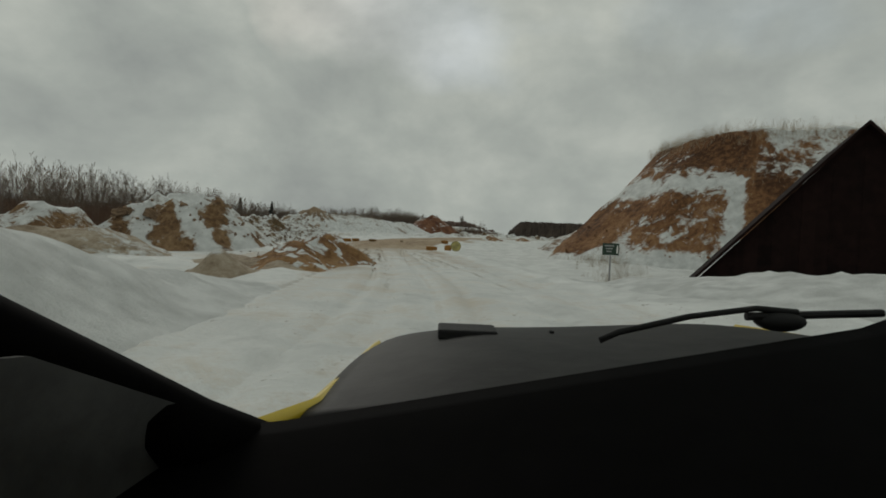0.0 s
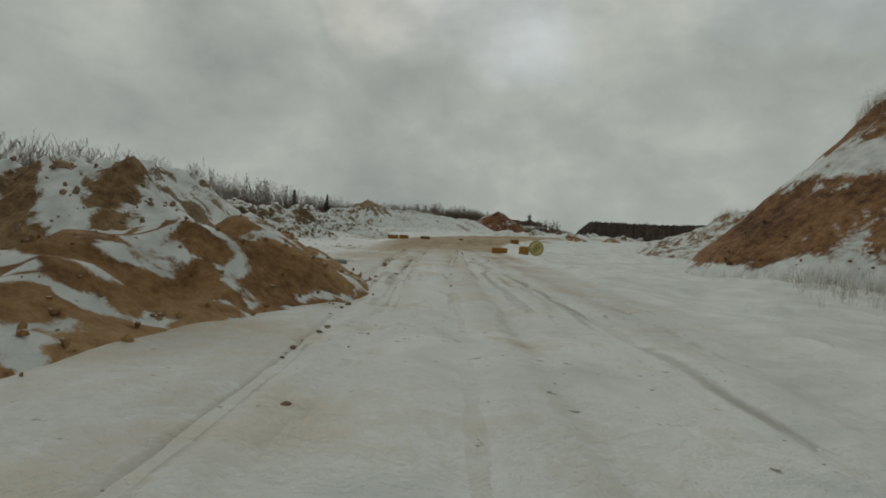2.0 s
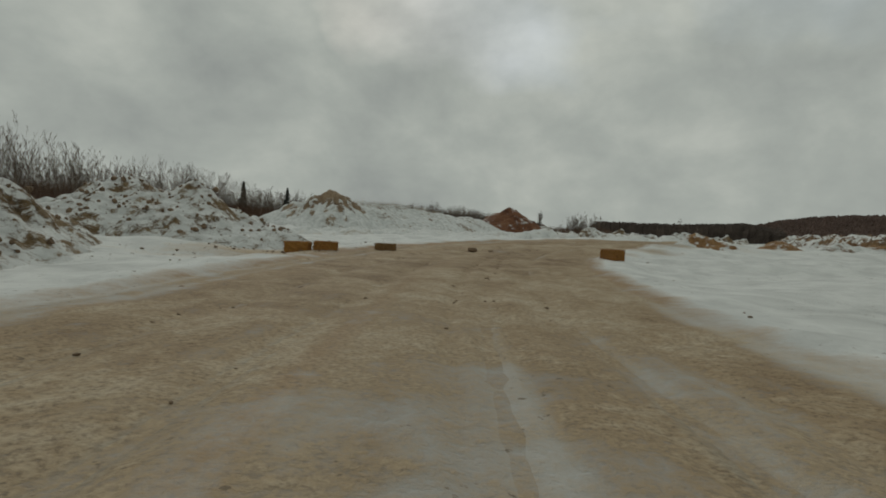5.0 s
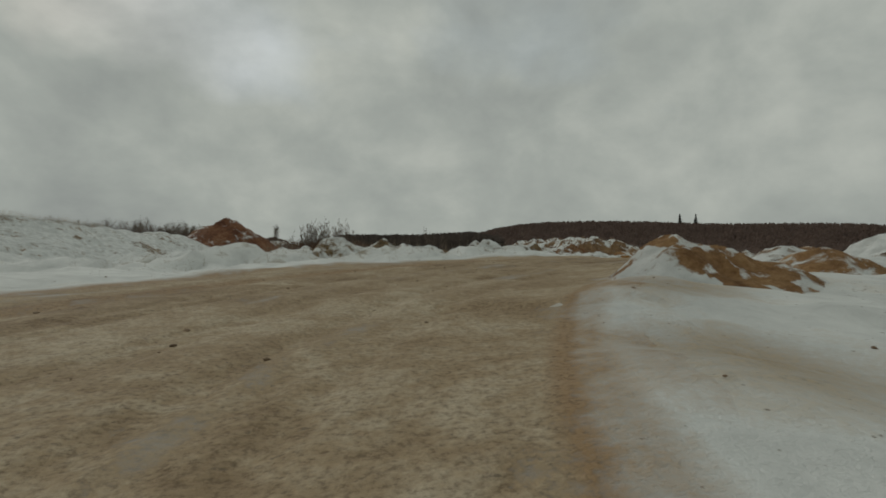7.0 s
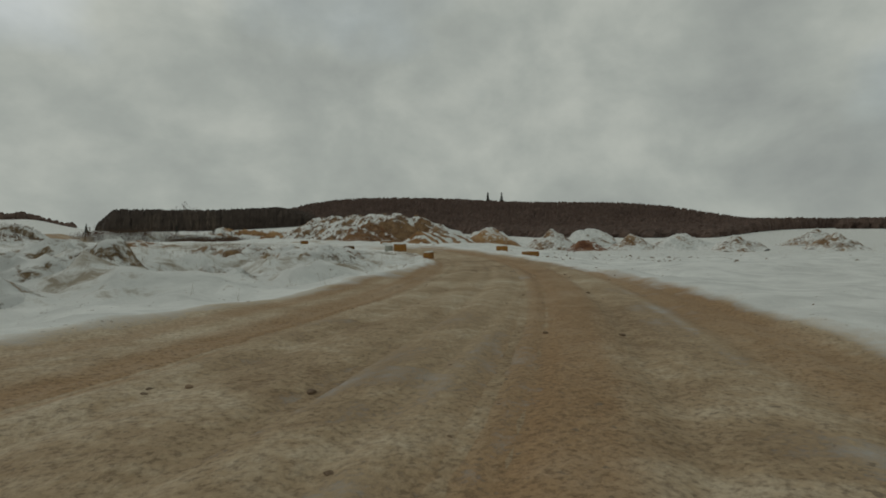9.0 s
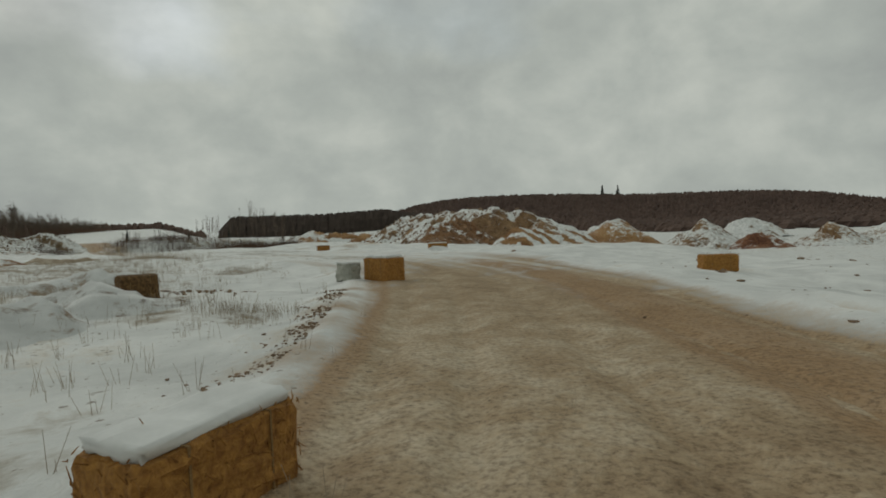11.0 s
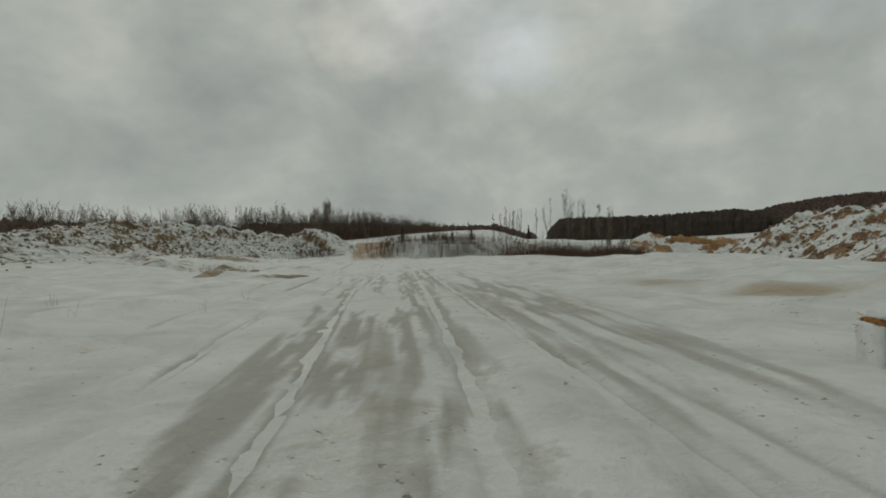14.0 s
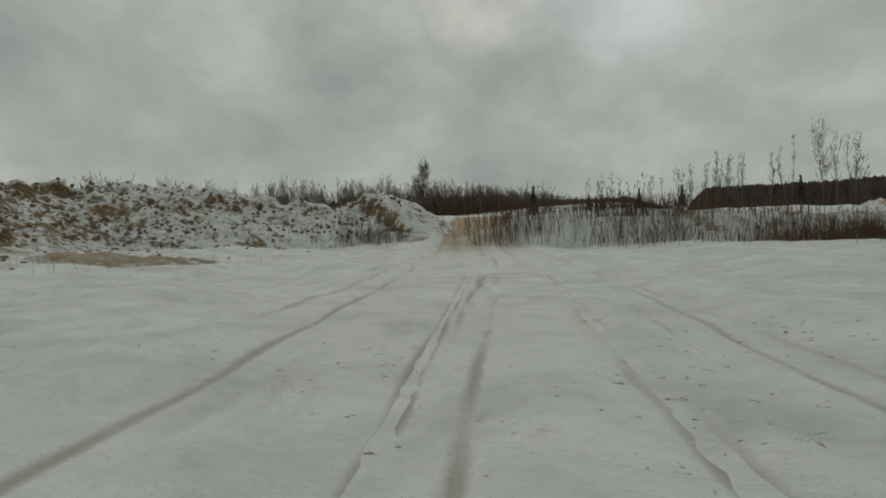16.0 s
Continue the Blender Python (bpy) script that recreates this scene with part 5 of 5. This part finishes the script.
# pale block left standing beside a bale
for k, (bx, by, turn, size) in enumerate(((43.28, 128.95, 24, (.40, .50, .44)), (-18.7, 80.9, 30, (.36, .3, .28)))):
    top = base("concrete_block", pose(bx, by, float(ground_z(bx, by)) - .04, 0, 3, turn), "pale concrete block standing in the snow" + (" beside a straw bale" if k < 1 else ""), "block", "pale blocks")
    part("block_body", box_bm(*size, .06, 4, .022, 21 + k), M_PIPE, top)
    part("snow_cap", box_bm(size[0] * .96, size[1] * .94, .05, .02, 2, .008, 31 + k, size[2] - .015), M_CAP, top, "crust of snow", smooth=True)

for k, (rx, ry, size) in enumerate(((-5.6, 72.35, (.36, .26, .17)), (-4.75, 72.3, (.2, .16, .09)))):
    ob = part("frozen_clod", box_bm(*size, .04, 2, .03, 60 + k), M_STONE)
    ob.matrix_world = pose(rx, ry, float(ground_z(rx, ry)) + .02, 0, 6, 30 + 50 * k)
    tagged(ob, "dark frozen clod of soil lying on the sandy road", "clod", "clods on the road")


# ---- the car that the shot starts from, standing on the road, its windscreen out ----
M_CAR_BLACK = plain_material("dusty_black_bonnet_paint", (0.003, 0.003, 0.003), (0.020, 0.0195, 0.018), 9, 0.6, relief=0.3, depth=0.006, spec=0.12)
M_CAR_YELLOW = plain_material("yellow_car_paint", (0.50, 0.36, 0.015), (0.62, 0.46, 0.03), 5, 0.35, relief=0)
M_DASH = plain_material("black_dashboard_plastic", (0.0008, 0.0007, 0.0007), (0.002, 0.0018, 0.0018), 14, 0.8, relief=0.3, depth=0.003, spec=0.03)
M_TRIM = plain_material("grey_door_lining", (0.010, 0.010, 0.010), (0.050, 0.050, 0.048), 7, 0.85, relief=0.2)
M_RUBBER = plain_material("black_rubber", (0.004, 0.004, 0.004), (0.011, 0.011, 0.011), 20, 0.8, relief=0.3)
CAR_X = 0.47


def skin(name, fn, nu, nv, thick, mat, parent, label=""):
    """A curved panel with thickness: fn(u, v) gives the outer point, the inner one lies straight below or inwards."""
    a = [fn(i / nu, j / nv) for i in range(nu + 1) for j in range(nv + 1)]
    b = [(x + thick[0], y + thick[1], z + thick[2]) for x, y, z in a]
    n = len(a)
    w = nv + 1
    f = []
    for i in range(nu):
        for j in range(nv):
            o = i * w + j
            f.append((o, o + 1, o + w + 1, o + w))
            f.append((n + o, n + o + w, n + o + w + 1, n + o + 1))
    rim = [j for j in range(nv)] + [i * w + nv for i in range(nu)] + [nu * w + j for j in range(nv, 0, -1)] + [i * w for i in range(nu, 0, -1)]
    for p, q in zip(rim, rim[1:] + rim[:1]):
        f.append((p, p + n, q + n, q))
    bm = bmesh.new()
    vs = [bm.verts.new(p) for p in a + b]
    for face in f:
        bm.faces.new([vs[k] for k in face])
    return part(name, bm, mat, parent, label, smooth=True)


def car():
    g0 = float(ground_z(0.0, 0.0)) + 0.05
    top = base("car", pose(CAR_X, 0, g0), "yellow car with a dusty black bonnet on the snowy road", "car")

    def w(x, y, z):
        return x - CAR_X, y, z - g0

    def bonnet(u, v):
        x, y = -.25 + v * 1.44, .97 + u * 1.20
        rear, front = 1.09 + .11 * (x + .28), 1.064 + .072 * (x - .1)
        bulge = .030 * math.sin(math.pi * u) * math.exp(-((x - .12) / .22) ** 2) + .018 * math.sin(math.pi * u)
        edge = .060 * math.exp(-(x + .25) / .08) * u + .06 * math.exp(-(1.19 - x) / .08)
        nose = .10 * max(0, (u - .9) / .1) ** 2
        return w(x, y, rear + (front - rear) * u + bulge - edge - nose)
    skin("bonnet", bonnet, 22, 30, (0, 0, -.03), M_CAR_BLACK, top, "dusty black bonnet")
    for s, lab in ((-1, "yellow wing"), (1, "yellow wing")):
        def wing(u, v, s=s):
            y = .74 + u * 1.40
            outer = (CAR_X - s * 0) + s * (.765 + .12 * max(0, (.25 - u) / .25))
            z = (1.13 - .125 * u) if s < 0 else (1.25 - .12 * u)
            a = v * 1.2
            return w(outer - s * .055 * (1 - v) if v < .5 else outer + s * .02 * (v - .5), y - .05 * max(0, u - .9) * 10 * v, z - max(0, v - .35) * .8 * a / 1.2 - .02 * v)
        skin("wing", wing, 16, 8, (-s * .02, 0, -.03), M_CAR_YELLOW, top, lab)

    def nose(u, v):
        x = -.27 + u * 1.48
        return w(x, 2.17 + .10 * math.sin(math.pi * u) + .04 * v, .98 + .04 * u - .55 * v)
    skin("bumper", nose, 14, 6, (0, -.05, 0), M_CAR_YELLOW, top)
    for x in (-.08, 1.02):
        bm = bmesh.new()
        tube(bm, w(x, 2.14, .80), w(x, 2.31, .80), .10, n=18)
        part("headlight", bm, M_WHITE, top, "round headlight")
    # dashboard: its front edge climbs to the far side, its back falls towards the seats
    def dash(u, v):
        x = -.46 + v * 1.86
        fx = max(0.0, min(1.0, (x + .28) / 1.11))
        front = 1.140 + .168 * fx + (.02 if fx >= 1 else 0)
        y1 = .80 + .20 * fx
        y = y1 * (1 - u) + .22 * u
        return w(x, y, front - .02 * math.sin(math.pi * min(1, u * 1.5)) - .16 * u ** 1.5 - .45 * max(0, u - .8) * 5 * .4)
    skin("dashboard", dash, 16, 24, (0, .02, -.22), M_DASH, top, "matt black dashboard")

    def cowl(u, v):
        x = -.27 + v * 1.46
        fx = max(0.0, min(1.0, (x + .28) / 1.11))
        return w(x, .81 + .20 * fx + u * .16, 1.125 + .168 * fx - .045 * u - .01 * math.sin(math.pi * u))
    skin("cowl", cowl, 5, 20, (0, 0, -.05), M_RUBBER, top, "black cowl under the windscreen")

    def bar(name, pts, r, mat, label=""):
        bm = bmesh.new()
        p = [Vector(w(*q)) for q in pts]
        rings = []
        for k, q in enumerate(p):
            along = (p[min(k + 1, len(p) - 1)] - p[max(k - 1, 0)]).normalized()
            side = along.cross(Vector((0, 0, 1))).normalized()
            up = side.cross(along)
            rings.append([bm.verts.new(q + r * (math.cos(a * .5236) * side + math.sin(a * .5236) * up)) for a in range(12)])
        for a, b in zip(rings, rings[1:]):
            for k in range(12):
                bm.faces.new((a[k], a[(k + 1) % 12], b[(k + 1) % 12], b[k]))
        bm.faces.new(rings[0][::-1])
        bm.faces.new(rings[-1])
        bmesh.ops.recalc_face_normals(bm, faces=bm.faces)
        return part(name, bm, mat, top, label, smooth=True)
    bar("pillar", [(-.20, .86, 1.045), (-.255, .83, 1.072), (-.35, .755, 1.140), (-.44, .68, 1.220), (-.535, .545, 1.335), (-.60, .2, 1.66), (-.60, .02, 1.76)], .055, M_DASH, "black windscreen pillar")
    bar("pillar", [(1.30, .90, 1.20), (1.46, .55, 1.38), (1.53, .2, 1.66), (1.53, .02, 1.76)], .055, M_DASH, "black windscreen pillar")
    bar("pillar", [(-.60, -1.5, 1.72), (-.60, -1.75, 1.25)], .055, M_CAR_YELLOW)
    bar("pillar", [(1.53, -1.5, 1.72), (1.53, -1.75, 1.25)], .055, M_CAR_YELLOW)

    def roof(u, v):
        x, y = -.64 + v * 2.22, .06 - u * 1.66
        return w(x, y, 1.80 + .05 * math.sin(math.pi * v) + .03 * math.sin(math.pi * u))
    skin("roof", roof, 8, 10, (0, 0, -.05), M_CAR_YELLOW, top)
    for s in (-1, 1):
        def door(u, v, s=s):
            y = .80 - u * 1.35
            x = CAR_X + s * (1.02 + .05 * math.sin(math.pi * v) - .16 * max(0, (.35 - u) / .35))
            hi = (1.12 if s < 0 else 1.20) + .17 * min(1, u / .22)
            return w(x, y, hi - v * (hi - .42))
        d = skin("door", door, 10, 8, (-s * .06, 0, 0), M_CAR_YELLOW, top)
        skin("door_lining", lambda u, v, s=s: (lambda p: (p[0] - s * .064, p[1], p[2] + .028))(door(u, v, s)), 10, 8, (-s * .012, 0, 0), M_TRIM, d, "dark grey door lining")

        def rear_side(u, v, s=s):
            return w(CAR_X + s * (1.02 + .05 * math.sin(math.pi * v) - .10 * u), -.56 - u * 1.45, 1.29 - .05 * u - v * .87)
        skin("rear_side", rear_side, 8, 8, (-s * .05, 0, 0), M_CAR_YELLOW, top)
    skin("tailgate", lambda u, v: w(-.42 + u * 1.78, -2.03 - .05 * math.sin(math.pi * v), 1.24 - v * .8), 8, 6, (0, .05, 0), M_CAR_YELLOW, top)
    skin("floor_pan", lambda u, v: w(-.46 + u * 1.86, 2.1 - v * 4.1, .44), 4, 8, (0, 0, -.04), M_RUBBER, top)
    for x in (-.36, 1.30):
        for y in (1.42, -1.28):
            bm = bmesh.new()
            tube(bm, w(x - .10, y, g0 + .33), w(x + .10, y, g0 + .33), .33, n=28)
            bmesh.ops.bevel(bm, geom=[e for e in bm.edges if len(e.link_faces) == 2 and any(len(f.verts) > 4 for f in e.link_faces)], offset=.035, segments=2, affect="EDGES")
            tyre = part("wheel", bm, M_RUBBER, top, "black tyre")
            s = -1 if x < CAR_X else 1
            bm = bmesh.new()
            tube(bm, w(x + s * .09, y, g0 + .33), w(x + s * .112, y, g0 + .33), .20, n=24)
            part("rim", bm, M_METAL, tyre, "grey steel rim")
    # small vent and washer on the bonnet, and the parked wiper
    v = part("bonnet_scoop", box_bm(.18, .13, .032, .008), M_RUBBER, top, "low black scoop on the bonnet")
    v.location = w(.085, 1.66, 1.124)
    nz = part("washer_nozzle", box_bm(.014, .02, .028, .004), M_RUBBER, top)
    nz.location = w(.36, 1.72, 1.118)
    wiper = bar("wiper_arm", [(.30, 1.0, 1.255), (.335, 1.0, 1.272), (.474, 1.02, 1.304), (.62, 1.05, 1.322), (.700, 1.05, 1.318)], .006, M_RUBBER, "black wiper arm")
    bm = bmesh.new()
    tube(bm, w(.60, 1.05, 1.305), w(.875, 1.06, 1.322), .008, n=8)
    part("wiper_blade", bm, M_RUBBER, wiper)
    bm = bmesh.new()
    bmesh.ops.create_uvsphere(bm, u_segments=16, v_segments=10, radius=.042, matrix=Matrix.Translation(w(.672, 1.06, 1.298)) @ Matrix.Diagonal((1.2, .8, .5, 1)))
    part("wiper_pivot", bm, M_RUBBER, wiper, smooth=True)
    return top


car()
